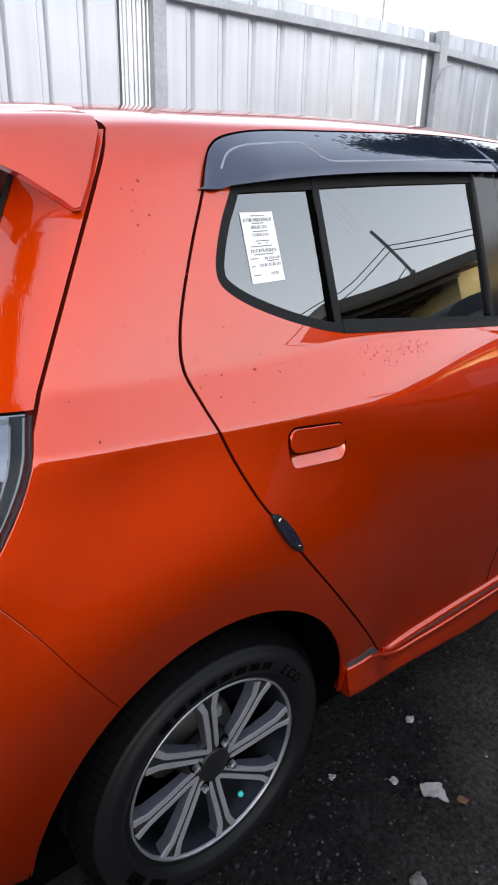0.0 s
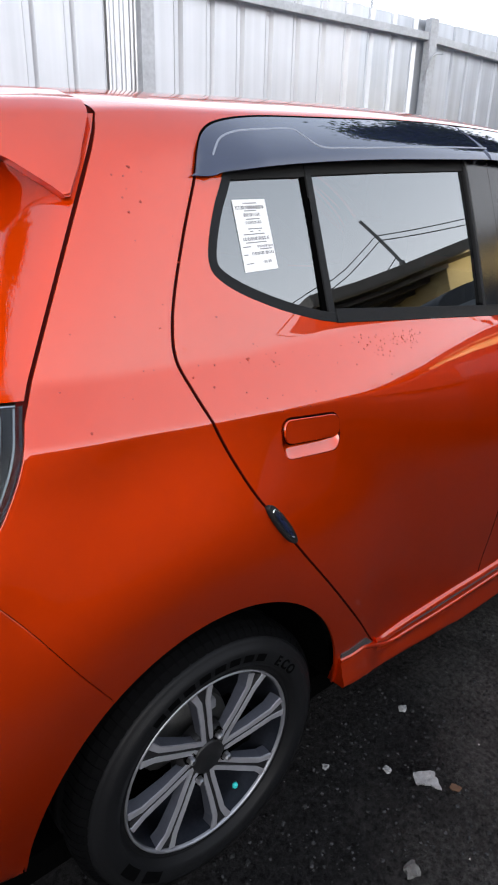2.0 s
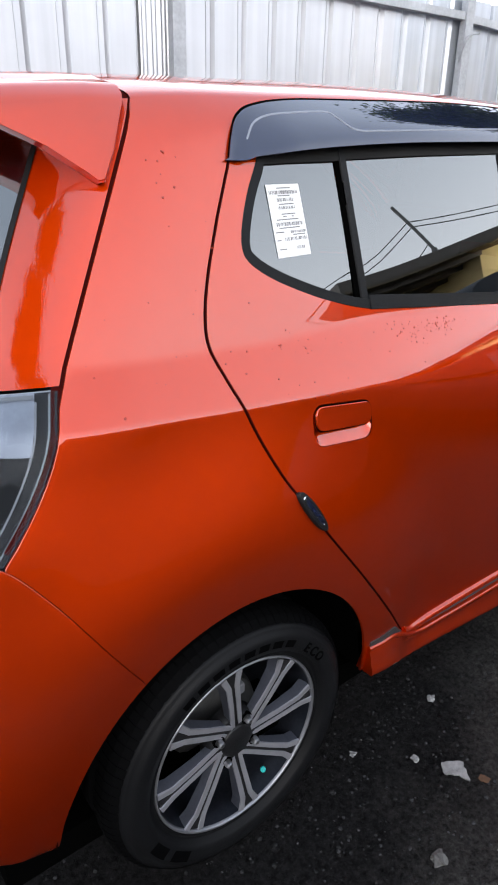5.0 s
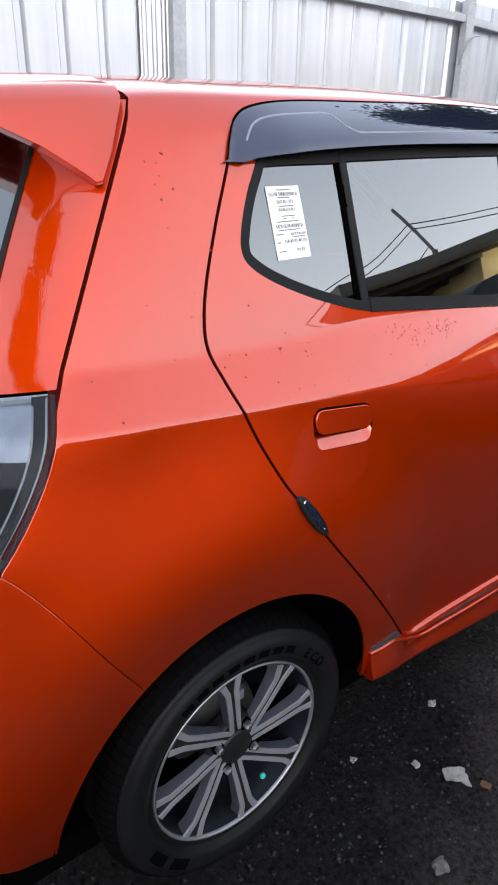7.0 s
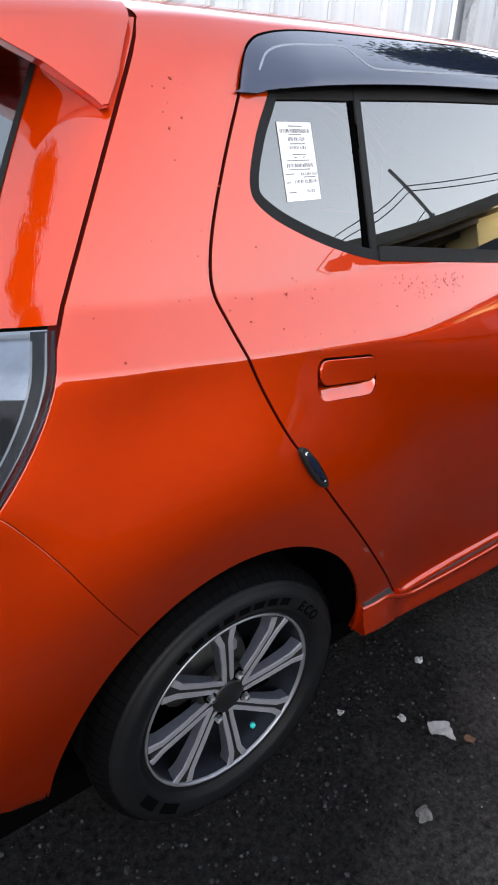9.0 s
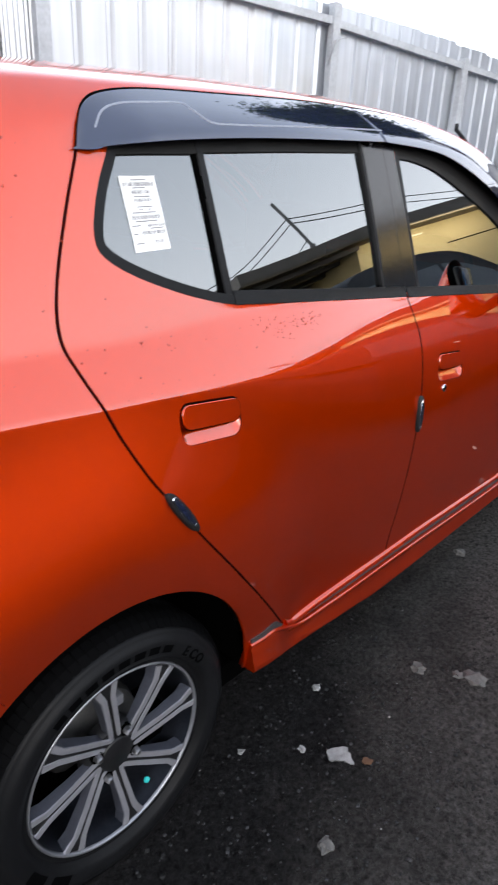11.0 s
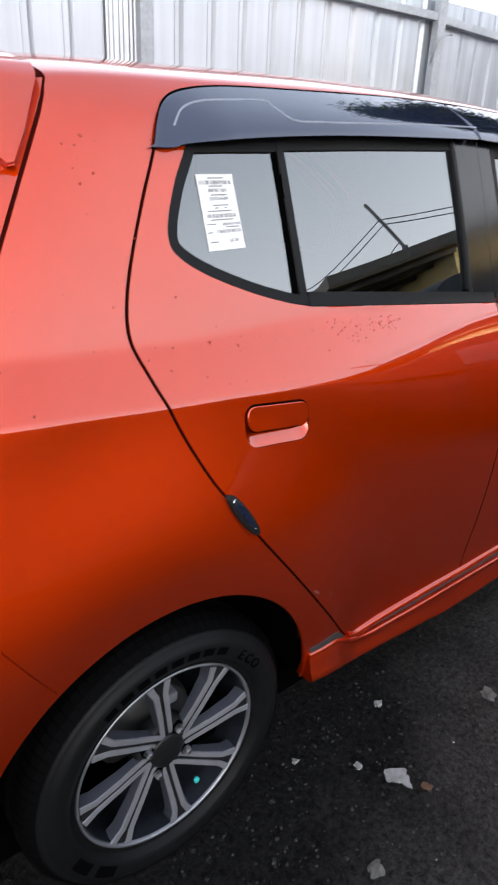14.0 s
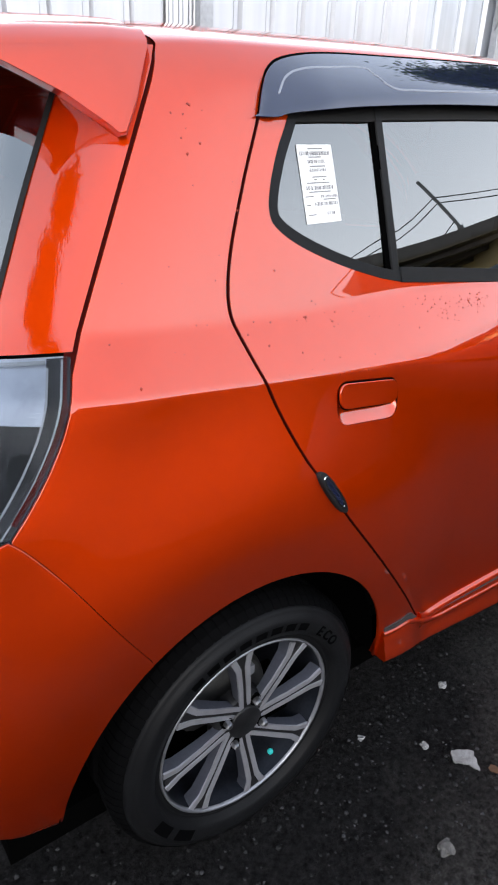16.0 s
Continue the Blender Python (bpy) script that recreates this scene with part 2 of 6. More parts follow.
def side_y(x, z):
    x, z = np.asarray(x, float), np.asarray(z, float)
    zc = 0.986 - 0.062 * x                      # the shoulder crease, sharp at the rear and fading on the door
    fade = smoothstep(0.30, 1.1, x)
    soft = 0.003 + 0.12 * fade
    y = low_profile(np.minimum(z, 0.72) + 0.0 * x)
    u = np.maximum(z - 0.72, 0)
    uc = zc - 0.72
    y = y + 0.02 * u + 0.25 * np.minimum(u, uc) ** 2 + 0.40 * uc * np.maximum(z - zc, 0)
    y = y + 0.44 * bend(z - zc, soft)
    y = y - 0.27 * bend(z - (1.072 - 0.03 * x + 0.017 * smoothstep(0.05, 0.40, x)), 0.005 + 0.008 * smoothstep(0.1, 0.8, x))
    y = y + 8.5 * bend(z - 1.402, 0.035) ** 2
    # rear quarter draws in towards the tail
    xs = seam_x(z)
    y = y + 0.5 * np.maximum(0, xs + 0.14 - x) ** 2 * smoothstep(0.80, 0.95, z)
    y = y + 2.6 * np.maximum(0, -0.40 - x) ** 2
    # nose draws in
    y = y + 0.45 * np.maximum(0, x - 2.45) ** 2
    # swell round the wheel openings
    r = np.hypot(x, z - 0.29)
    s = smoothstep(-0.02, 0.22, x)              # narrower towards the door
    k = np.clip((r - 0.42 + 0.05 * s) / (0.285 + 0.04 * s), 0, 1)
    low = 1 - smoothstep(0.36, 0.70, x) * (1 - smoothstep(0.22, 0.85, z))      # the door's foot stays flat
    y = y - 0.0232 * (1 + np.cos(np.pi * k)) * smoothstep(0.16, 0.34, z) * low
    r = np.hypot(x - 2.455, z - 0.29)
    k = np.clip((r - 0.37) / 0.27, 0, 1)
    y = y - 0.0200 * (1 + np.cos(np.pi * k)) * smoothstep(0.27, 0.56, z)
    # the bumper tucks under
    y = y + 0.6 * np.maximum(0, 0.52 - z) ** 2 * smoothstep(-0.25, -0.42, x)
    return y


def seam_x(z):
    """The tailgate's edge along the side."""
    return np.where(z > 1.06, -0.269 + 0.537 * (z - 1.06), -0.269 - 0.34 * (1.06 - z) - 2.2 * np.maximum(0, 1.0 - z) ** 2)


def rail_z(x):
    """The height at which side turns into roof, windscreen and bonnet."""
    return np.interp(x, RAIL[:, 0], RAIL[:, 1])


RAIL = catmull([(-0.30, 1.401), (-0.05, 1.434), (0.24, 1.454), (0.60, 1.476), (0.95, 1.487), (1.27, 1.482), (1.47, 1.452), (1.65, 1.391), (1.87, 1.287), (2.03, 1.184), (2.25, 1.03), (2.5, 0.94), (3.0, 0.80)], 10)


def side_point(x, z, off=0.0):
    """Points on the side surface, moved off along its normal (in: plus)."""
    y = side_y(x, z)
    e = 1e-4
    gx = (side_y(x + e, z) - side_y(x - e, z)) / (2 * e)
    gz = (side_y(x, z + e) - side_y(x, z - e)) / (2 * e)
    n = np.stack([gx, -np.ones_like(y), gz], -1)
    n /= np.linalg.norm(n, axis=-1, keepdims=True)
    return np.stack([x, y, z], -1) - off * n, n


from mathutils.geometry import delaunay_2d_cdt


def fill(outline, holes, step, lines=()):
    """Triangles that fill an outline with holes, with even points inside and rows of points along given lines."""
    loops = [np.asarray(outline, float)] + [np.asarray(h, float) for h in holes]
    pts, edges = [], []
    for lp in loops:
        k = len(pts)
        pts += [Vector(p) for p in lp]
        edges += [(k + i, k + (i + 1) % len(lp)) for i in range(len(lp))]
    lo, hi = loops[0].min(0), loops[0].max(0)
    gx, gz = np.meshgrid(np.arange(lo[0] + step * 0.37, hi[0], step), np.arange(lo[1] + step * 0.41, hi[1], step))
    g = np.stack([gx.ravel(), gz.ravel()], -1)
    keep = inside(loops[0], g)
    for h in loops[1:]:
        keep &= ~inside(h, g)
    g = g[keep]
    if len(g):
        allp = np.concatenate(loops)
        near = np.sqrt(((g[:, None, :] - allp[None]) ** 2).sum(-1)).min(1)
        g = g[near > step * 0.45]
        rows = []
        for ln in lines:
            ln = ln[inside(loops[0], ln)]
            for h in loops[1:]:
                ln = ln[~inside(h, ln)]
            ln = ln[np.sqrt(((ln[:, None, :] - allp[None]) ** 2).sum(-1)).min(1) > 0.002] if len(ln) else ln
            if len(ln):
                g = g[np.sqrt(((g[:, None, :] - ln[None]) ** 2).sum(-1)).min(1) > 0.009]
                rows.append(ln)
        g = np.concatenate([g] + rows)
    pts += [Vector(p) for p in g]
    v, _, f, *_ = delaunay_2d_cdt(pts, edges, [], 0, 1e-6)
    v = np.array([tuple(p) for p in v])
    tri = np.array([t for t in f if len(t) == 3])
    c = v[tri].mean(1)
    keep = inside(loops[0], c)
    for h in loops[1:]:
        keep &= ~inside(h, c)
    return v, tri[keep]


def skin(name, v2, tri, surf, material, parent, thick=0.012, label="", mirror=False, edge=None):
    """A sheet on a surface: smooth outer face with the surface's own normals, and a turned-in edge."""
    p, n = surf(v2[:, 0], v2[:, 1])
    used = np.unique(tri)
    remap = -np.ones(len(v2), int)
    remap[used] = np.arange(len(used))
    tri, p, n = remap[tri], p[used], n[used]
    a, b, c = p[tri[:, 0]], p[tri[:, 1]], p[tri[:, 2]]
    flip = (np.cross(b - a, c - a) * n[tri[:, 0]]).sum(-1) < 0
    tri[flip] = tri[flip][:, ::-1]
    count = {}
    for t in tri:
        for i in range(3):
            e = (int(t[i]), int(t[(i + 1) % 3]))
            count[e] = 1
    rim = [e for e in count if (e[1], e[0]) not in count]
    verts, norms, faces = list(p), list(n), [tuple(t) for t in tri]
    if thick:
        out = {}
        for e in rim:
            d = p[e[1]] - p[e[0]]
            side = np.cross(d, n[e[0]])
            side /= np.linalg.norm(side) + 1e-12
            for i in e:
                out[i] = out.get(i, 0) + side
        idx = {}
        for i, s in out.items():
            s = s / (np.linalg.norm(s) + 1e-12)
            k = len(verts)
            idx[i] = k
            verts += [p[i] + s * 0.0008 - n[i] * 0.0012, p[i] + s * 0.0008 - n[i] * thick]
            norms += [s * 0.8 + n[i] * 0.6, s]
        for i, j in rim:
            faces += [(j, i, idx[i], idx[j]), (idx[j], idx[i], idx[i] + 1, idx[j] + 1)]
    verts, norms = np.array(verts), np.array(norms)
    norms /= np.linalg.norm(norms, axis=1, keepdims=True)
    if mirror:
        verts = verts * (1, -1, 1) + (0, 2 * HALF, 0)
        norms = norms * (1, -1, 1)
        faces = [f[::-1] for f in faces]
    me = bpy.data.meshes.new(name)
    me.from_pydata(verts.tolist(), [], faces)
    me.materials.append(material)
    if thick and edge:
        me.materials.append(edge)
        me.polygons.foreach_set("material_index", [1 if k >= len(tri) else 0 for k in range(len(faces))])
    smooth_all(me)
    me.normals_split_custom_set_from_vertices(norms.tolist())
    ob = new(name, me)
    ob.parent = parent
    return tagged(ob, label)


def side_skin(name, outline, material, parent, holes=(), off=0.0, thick=0.006, step=0.03, label="", both=True, surf=None, edge=None, lines=()):
    v2, tri = fill(outline, holes, step, lines)
    s = surf or (lambda x, z: side_point(x, z, off))
    ob = skin(name, v2, tri, s, material, parent, thick, label, edge=edge)
    if both:
        skin(name, v2, tri, s, material, parent, thick, label, mirror=True, edge=edge)
    return ob


def grow(poly, d):
    """A closed outline moved outwards by d (inwards: minus)."""
    poly = np.asarray(poly, float)
    area = 0.5 * np.sum(poly[:, 0] * np.roll(poly[:, 1], -1) - np.roll(poly[:, 0], -1) * poly[:, 1])
    t = np.roll(poly, -1, 0) - np.roll(poly, 1, 0)
    t /= np.linalg.norm(t, axis=1, keepdims=True) + 1e-12
    n = np.stack([t[:, 1], -t[:, 0]], -1) * (1 if area > 0 else -1)
    return poly + d * n


def arc(cx, cz, r, a0, a1, n=24):
    a = np.radians(np.linspace(a0, a1, n))
    return np.stack([cx + r * np.cos(a), cz + r * np.sin(a)], -1)


def dense(pts, step=0.02):
    """Points along a polyline, none further apart than a step."""
    pts = np.asarray(pts, float)
    out = []
    for a, b in zip(pts[:-1], pts[1:]):
        k = max(1, int(np.ceil(np.linalg.norm(b - a) / step)))
        out += [a + (b - a) * i / k for i in range(k)]
    return np.array(out + [pts[-1]])


# ---- the car ----
car = tagged(new("car"), "orange metallic hatchback car parked on dark asphalt", "car")
AR = 0.3495
AX, AZ = -0.021, 0.312      # middle of the rear wheel opening
# seams, as smooth lines of length and height
S_REAR = catmull([(0.096, 1.40), (0.077, 1.351), (0.039, 1.273), (0.000, 1.183), (-0.018, 1.123), (-0.020, 1.080), (-0.005, 1.032), (0.011, 0.991), (0.039, 0.925), (0.075, 0.856), (0.108, 0.808), (0.173, 0.717), (0.285, 0.577), (0.430, 0.395), (0.483, 0.332)], 6)
S_MID = catmull([(0.979, 1.43), (1.000, 1.31), (1.040, 1.053), (1.053, 1.0), (1.066, 0.930), (1.060, 0.846), (1.050, 0.720), (1.035, 0.549), (1.023, 0.42), (1.012, 0.331), (1.010, 0.272)], 6)
HALF_GAP = 0.0032
S_FRONT = catmull([(2.02, 1.03), (2.03, 0.90), (2.02, 0.75), (2.03, 0.60), (2.05, 0.45), (2.06, 0.335)], 6)
GAP = 0.0066
V_TOP = catmull([(0.082, 1.352), (0.096, 1.39), (0.116, 1.418), (0.160, 1.437), (0.26, 1.452), (0.45, 1.464), (0.75, 1.480), (1.0, 1.485), (1.25, 1.478), (1.45, 1.448), (1.64, 1.386), (1.85, 1.283), (2.00, 1.182)], 6)


def shift(line, d):
    """A seam moved along the car, for the gap."""
    return line + np.array([d, 0])


top_rear = RAIL[(RAIL[:, 0] > -0.052) & (RAIL[:, 0] < 0.98)]
# quarter panel with the roof side: from the tailgate's edge to the rear door
zs = np.linspace(1.433, 0.850, 26)
tail_edge = np.stack([seam_x(zs) + np.where(zs > 1.05, 0.0068 - 0.004 * smoothstep(1.39, 1.44, zs), 0.0012), zs], -1)
bump_seam = catmull([(-0.395, 0.848), (-0.372, 0.824), (-0.326, 0.761), (-0.277, 0.683), (-0.222, 0.598)], 6)
arch_q = arc(AX, AZ, AR, 125.0, -1, 40)
above_visor = V_TOP[(V_TOP[:, 1] > 1.36)][: 60]
av = above_visor[above_visor[:, 0] < 0.99]
quarter = np.concatenate([tail_edge, shift(bump_seam, 0.0034)[1:-1], arch_q, dense([(0.345, 0.319), (0.374, 0.322), (0.478, 0.334)]), S_REAR[::-1][1:-2], av[::1], dense([av[-1], top_rear[-1]])[1:-1], top_rear[::-1]])
def shoulder_lines(x0, x1):
    """Rows of points on and close beside the shoulder crease and the belt kink."""
    xs = np.arange(x0, x1, 0.012)
    return [np.stack([xs, 0.986 - 0.062 * xs + d], -1) for d in (-0.012, -0.005, 0.0, 0.005, 0.012)] + [np.stack([xs, 1.072 - 0.03 * xs + 0.017 * smoothstep(0.05, 0.40, xs) + d], -1) for d in (-0.008, 0.0, 0.008)]


side_skin("quarter_panel", quarter, M_PAINT, car, edge=M_PAINT, step=0.022, lines=shoulder_lines(-0.40, 0.05))

# rear door with its window opening
W_REAR = catmull([(0.165, 1.41), (0.137, 1.351), (0.110, 1.306), (0.088, 1.256), (0.081, 1.220), (0.094, 1.196), (0.142, 1.167), (0.229, 1.133), (0.314, 1.108), (0.367, 1.097), (0.385, 1.095)], 6)
w_rear = np.concatenate([W_REAR, dense([(0.385, 1.095), (0.945, 1.050), (0.928, 1.20), (0.897, 1.425), (0.60, 1.425), (0.165, 1.41)])[1:-1]])
door_r = np.concatenate([shift(S_REAR[2:], GAP), dense([(0.490, 0.318), (0.53, 0.285), (1.009, 0.270)])[1:], shift(S_MID[::-1], -HALF_GAP)[1:], dense([(0.976, 1.438), (0.6, 1.432), (0.2, 1.42), (0.108, 1.385)])[0:]])


def rounded(x0, z0, x1, z1, slant, r=0.018, n=6):
    """A rounded oblong that drops by slant along its length."""
    c = []
    for cx, cz, a in ((x1 - r, z1 - r, 0), (x0 + r, z1 - r, 90), (x0 + r, z0 + r, 180), (x1 - r, z0 + r, 270)):
        for k in np.radians(np.linspace(a, a + 90, n)):
            px = cx + r * np.cos(k)
            c.append((px, cz + r * np.sin(k) + slant * (px - x0)))
    return np.array(c)


cup_r = rounded(0.164, 0.884, 0.318, 0.960, -0.10, 0.024)
cup_f = rounded(1.152, 0.800, 1.306, 0.880, -0.09, 0.024)
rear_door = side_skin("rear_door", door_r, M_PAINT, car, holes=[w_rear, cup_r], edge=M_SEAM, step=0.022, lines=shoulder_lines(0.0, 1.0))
# front door
w_front = np.concatenate([dense([(1.040, 1.425), (1.072, 1.22), (1.106, 1.038), (1.95, 0.972)]), catmull([(1.98, 1.05), (1.90, 1.17), (1.70, 1.30), (1.50, 1.39), (1.30, 1.42), (1.07, 1.43)], 6)])
door_f = np.concatenate([shift(S_MID, HALF_GAP), dense([(1.014, 0.270), (2.04, 0.270)])[1:], shift(S_FRONT[::-1], -GAP)[1:], catmull([(2.03, 1.06), (2.0, 1.12), (1.87, 1.24), (1.65, 1.35), (1.47, 1.415), (1.25, 1.445), (0.99, 1.445)], 6)])
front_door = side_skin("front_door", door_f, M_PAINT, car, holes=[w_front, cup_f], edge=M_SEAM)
# front wing, with bonnet edge
fa = arc(2.445, 0.308, AR, 174, 20, 40)
wing = np.concatenate([shift(S_FRONT, GAP), dense([(2.065, 0.33), (2.105, 0.335)])[1:], fa, dense([(2.80, 0.42), (3.02, 0.50), (3.02, 0.78)])[1:], catmull([(3.0, 0.80), (2.7, 0.90), (2.5, 0.945), (2.3, 1.0), (2.12, 1.03)], 6)])
side_skin("front_wing", wing, M_PAINT, car, edge=M_SEAM)
# side of the upper body above the visor, to the windscreen
upper = np.concatenate([[(0.975, 1.4865), (0.975, 1.481)], V_TOP[V_TOP[:, 0] > 0.99], dense([(2.05, 1.16), (2.26, 1.035)]), RAIL[(RAIL[:, 0] > 0.985) & (RAIL[:, 0] < 2.25)][::-1]])
side_skin("roof_side", upper, M_PAINT, car)
# sill
def bumped(off):
    """The side surface moved outwards by off(x, z), with its normals."""
    def f(x, z):
        return side_y(x, z) - off(x, z)

    def surf(x, z, e=1.5e-3):
        y = f(x, z)
        n = np.stack([(f(x + e, z) - f(x - e, z)) / (2 * e), -np.ones_like(y), (f(x, z + e) - f(x, z - e)) / (2 * e)], -1)
        return np.stack([x, y, z], -1), n / np.linalg.norm(n, axis=-1, keepdims=True)
    return surf


FOLD = np.array([(0.30, 0.405), (0.40, 0.399), (0.435, 0.392), (0.465, 0.366), (0.495, 0.338), (0.53, 0.312), (0.56, 0.3045), (0.605, 0.3025), (0.73, 0.302), (0.86, 0.300), (1.0, 0.296), (1.2, 0.296), (1.4, 0.291), (1.63, 0.286), (1.9, 0.282), (2.04, 0.277), (2.075, 0.292), (2.12, 0.335)])
FOLD_LINE = catmull(FOLD, 8)
def swept(name, x0, x1, section, material):
    """A strip along the sill: its section is a list of (drop below the fold, outward offset)."""
    xs = np.concatenate([np.arange(x0, 0.62, 0.006), np.arange(0.62, x1, 0.02), [x1]]) if x0 < 0.6 else np.linspace(x0, x1, 60)
    rows = []
    for x in xs:
        zf = float(np.interp(x, FOLD_LINE[:, 0], FOLD_LINE[:, 1]))
        rows.append(np.array([(x, float(side_y(x, zf - h)) - o, zf - h) for h, o in section]))
    both_sides(name, rows, material)


def both_sides(name, rows, material):
    """Closed sections joined along the car, on both its sides."""
    for rr in (rows, [q * (1, -1, 1) + (0, 2 * HALF, 0) for q in rows]):
        k = len(rows[0])
        faces = [(p * k + q, p * k + q + 1, (p + 1) * k + q + 1, (p + 1) * k + q) for p in range(len(rr) - 1) for q in range(k - 1)]
        faces += [tuple(range(k))[::-1], tuple(range((len(rr) - 1) * k, len(rr) * k))]
        ob = mesh_ob(name, np.concatenate(rr), faces, material, car)
        ob.data.set_sharp_from_angle(angle=radians(50))


# skirt: two shelves, the lip under the doors and the swell along the lower edge
SK_Y = spline([0.25, 0.33, 0.40, 0.44, 0.48, 0.52, 0.56, 0.62, 0.8, 1.2, 2.2], [-0.024, -0.0235, -0.020, -0.0125, 0.003, 0.019, 0.029, 0.0325, 0.0338, 0.0355, 0.0365])
SK_LIP = catmull([(0.30, 0.379), (0.37, 0.370), (0.42, 0.363), (0.45, 0.347), (0.484, 0.328), (0.53, 0.300), (0.586, 0.278), (0.70, 0.270), (0.84, 0.266), (1.0, 0.263), (1.2, 0.259), (1.6, 0.247), (1.87, 0.244), (2.03, 0.242), (2.08, 0.264), (2.12, 0.312)], 6)
SK_TOP = catmull([(0.30, 0.338), (0.374, 0.330), (0.421, 0.320), (0.445, 0.311), (0.485, 0.287), (0.525, 0.262), (0.553, 0.251), (0.601, 0.243), (0.72, 0.234), (0.855, 0.228), (1.0, 0.226), (1.2, 0.221), (2.12, 0.221)], 6)
SK_LOW = catmull([(0.30, 0.334), (0.361, 0.322), (0.405, 0.314), (0.426, 0.308), (0.454, 0.295), (0.496, 0.269), (0.533, 0.250), (0.56, 0.242), (0.59, 0.236), (0.705, 0.2225), (0.84, 0.211), (1.0, 0.198), (1.6, 0.197), (2.12, 0.202)], 6)
rows = []
for x in np.concatenate([np.arange(0.333, 0.62, 0.006), np.arange(0.62, 2.118, 0.02), [2.118]]):
    zl, zt, zo = (float(np.interp(x, q[:, 0], q[:, 1])) for q in (SK_LIP, SK_TOP, SK_LOW))
    y, w = float(SK_Y(x)), 0.006 + 0.012 * float(smoothstep(0.44, 0.52, x))
    rows.append(np.array([(x, y - o, z) for o, z in (
        (-0.012, zl + 0.003), (w - 0.012, zl + 0.003), (w - 0.006, zl + 0.003), (w - 0.002, zl + 0.002), (w, zl - 0.001), (w, zl - 0.004), (w - 0.003, zl - 0.008),
        (0.009, (zl + zt) / 2 - 0.004), (0.0105, zt + 0.002), (0.0150, zo), (0.0180, zo - 0.011), (0.0178, zo - 0.016), (0.014, zo - 0.020), (-0.03, zo - 0.022))]))
both_sides("side_skirt", rows, M_PAINT)
# rear bumper
bump = np.concatenate([bump_seam, arc(AX, AZ, AR, 125.0, 183, 20)[1:], dense([(-0.372, 0.288), (-0.43, 0.31), (-0.53, 0.36), (-0.54, 0.80), (-0.395, 0.849)])[1:-1]])
side_skin("rear_bumper", bump, M_PAINT, car, edge=M_PAINT)


# added inner shell close behind the panels; its near-black stands in for shade in the gaps
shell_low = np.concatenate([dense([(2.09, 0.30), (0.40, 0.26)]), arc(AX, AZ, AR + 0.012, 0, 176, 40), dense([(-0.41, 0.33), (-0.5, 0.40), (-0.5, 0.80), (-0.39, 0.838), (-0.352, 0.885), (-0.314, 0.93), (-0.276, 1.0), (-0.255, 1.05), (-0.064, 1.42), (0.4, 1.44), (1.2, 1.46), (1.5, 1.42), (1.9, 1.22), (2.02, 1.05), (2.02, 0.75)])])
side_skin("seam_shade_shell", shell_low, M_DARK, car, holes=[grow(w_rear, 0.012), grow(w_front, 0.012), grow(cup_r, 0.004), grow(cup_f, 0.004)], off=0.0075, thick=0.0, step=0.05)


# ---- roof, tailgate and the rest of the shell ----
def loft(name, rows, material, parent, label="", thick=0.0):
    """A smooth sheet through rows of points."""
    rows = [np.asarray(r, float) for r in rows]
    m, k = len(rows), len(rows[0])
    verts = np.concatenate(rows)
    faces = [(i * k + j, i * k + j + 1, (i + 1) * k + j + 1, (i + 1) * k + j) for i in range(m - 1) for j in range(k - 1)]
    ob = mesh_ob(name, verts, faces, material, parent, label=label)
    if thick:
        s = ob.modifiers.new("thick", "SOLIDIFY")
        s.thickness = thick
    return ob


def roof_rows(x0, x1, n, h):
    """Roof sections that leave the side in its own direction and roll over to nearly flat."""
    rows = []
    for x in np.linspace(x0, x1, n):
        z = float(rail_z(x))
        y = float(side_y(x, z))
        lean = float(side_y(x, z + 1e-3) - side_y(x, z - 1e-3)) / 2e-3
        w = (HALF - y) * np.linspace(0, 1, 40) ** 3.0
        edge = h * (1 - 0.60 * smoothstep(0.0, 0.9, x))
        k = max(0.1, 1 / lean - 0.060 / 0.22)
        up = edge * (1 - np.exp(-w * k / edge)) + 0.060 * (1 - np.exp(-w / 0.22)) + 0.010 * (1 - (1 - w / (HALF - y)) ** 2)
        right = np.stack([np.full(40, x), y + w, z + up], -1)
        left = right[::-1][1:] * (1, -1, 1) + (0, 2 * HALF, 0)
        rows.append(np.concatenate([right, left]))
    return rows


ROOF_H = 0.0052
loft("roof", roof_rows(-0.066, 1.35, 40, ROOF_H), M_PAINT, car)


def wind_rows():
    rows = []
    for x in np.linspace(1.36, 2.26, 24):
        z = float(rail_z(x))
        y = float(side_y(x, z))
        u = np.linspace(0, 1, 16)
        dx = 0.16 * (1 - (1 - u) ** 2) * (0.3 + 0.7 * (x - 1.36) / 0.9)
        right = np.stack([x + dx, y + 0.001 + (HALF - y - 0.001) * u, z + 0.03 * (1 - (1 - u) ** 3) * (1 - (x - 1.36) / 0.9)], -1)
        left = right[::-1][1:] * (1, -1, 1) + (0, 2 * HALF, 0)
        rows.append(np.concatenate([right, left]))
    return rows


loft("windscreen", wind_rows(), M_GLASS, car)


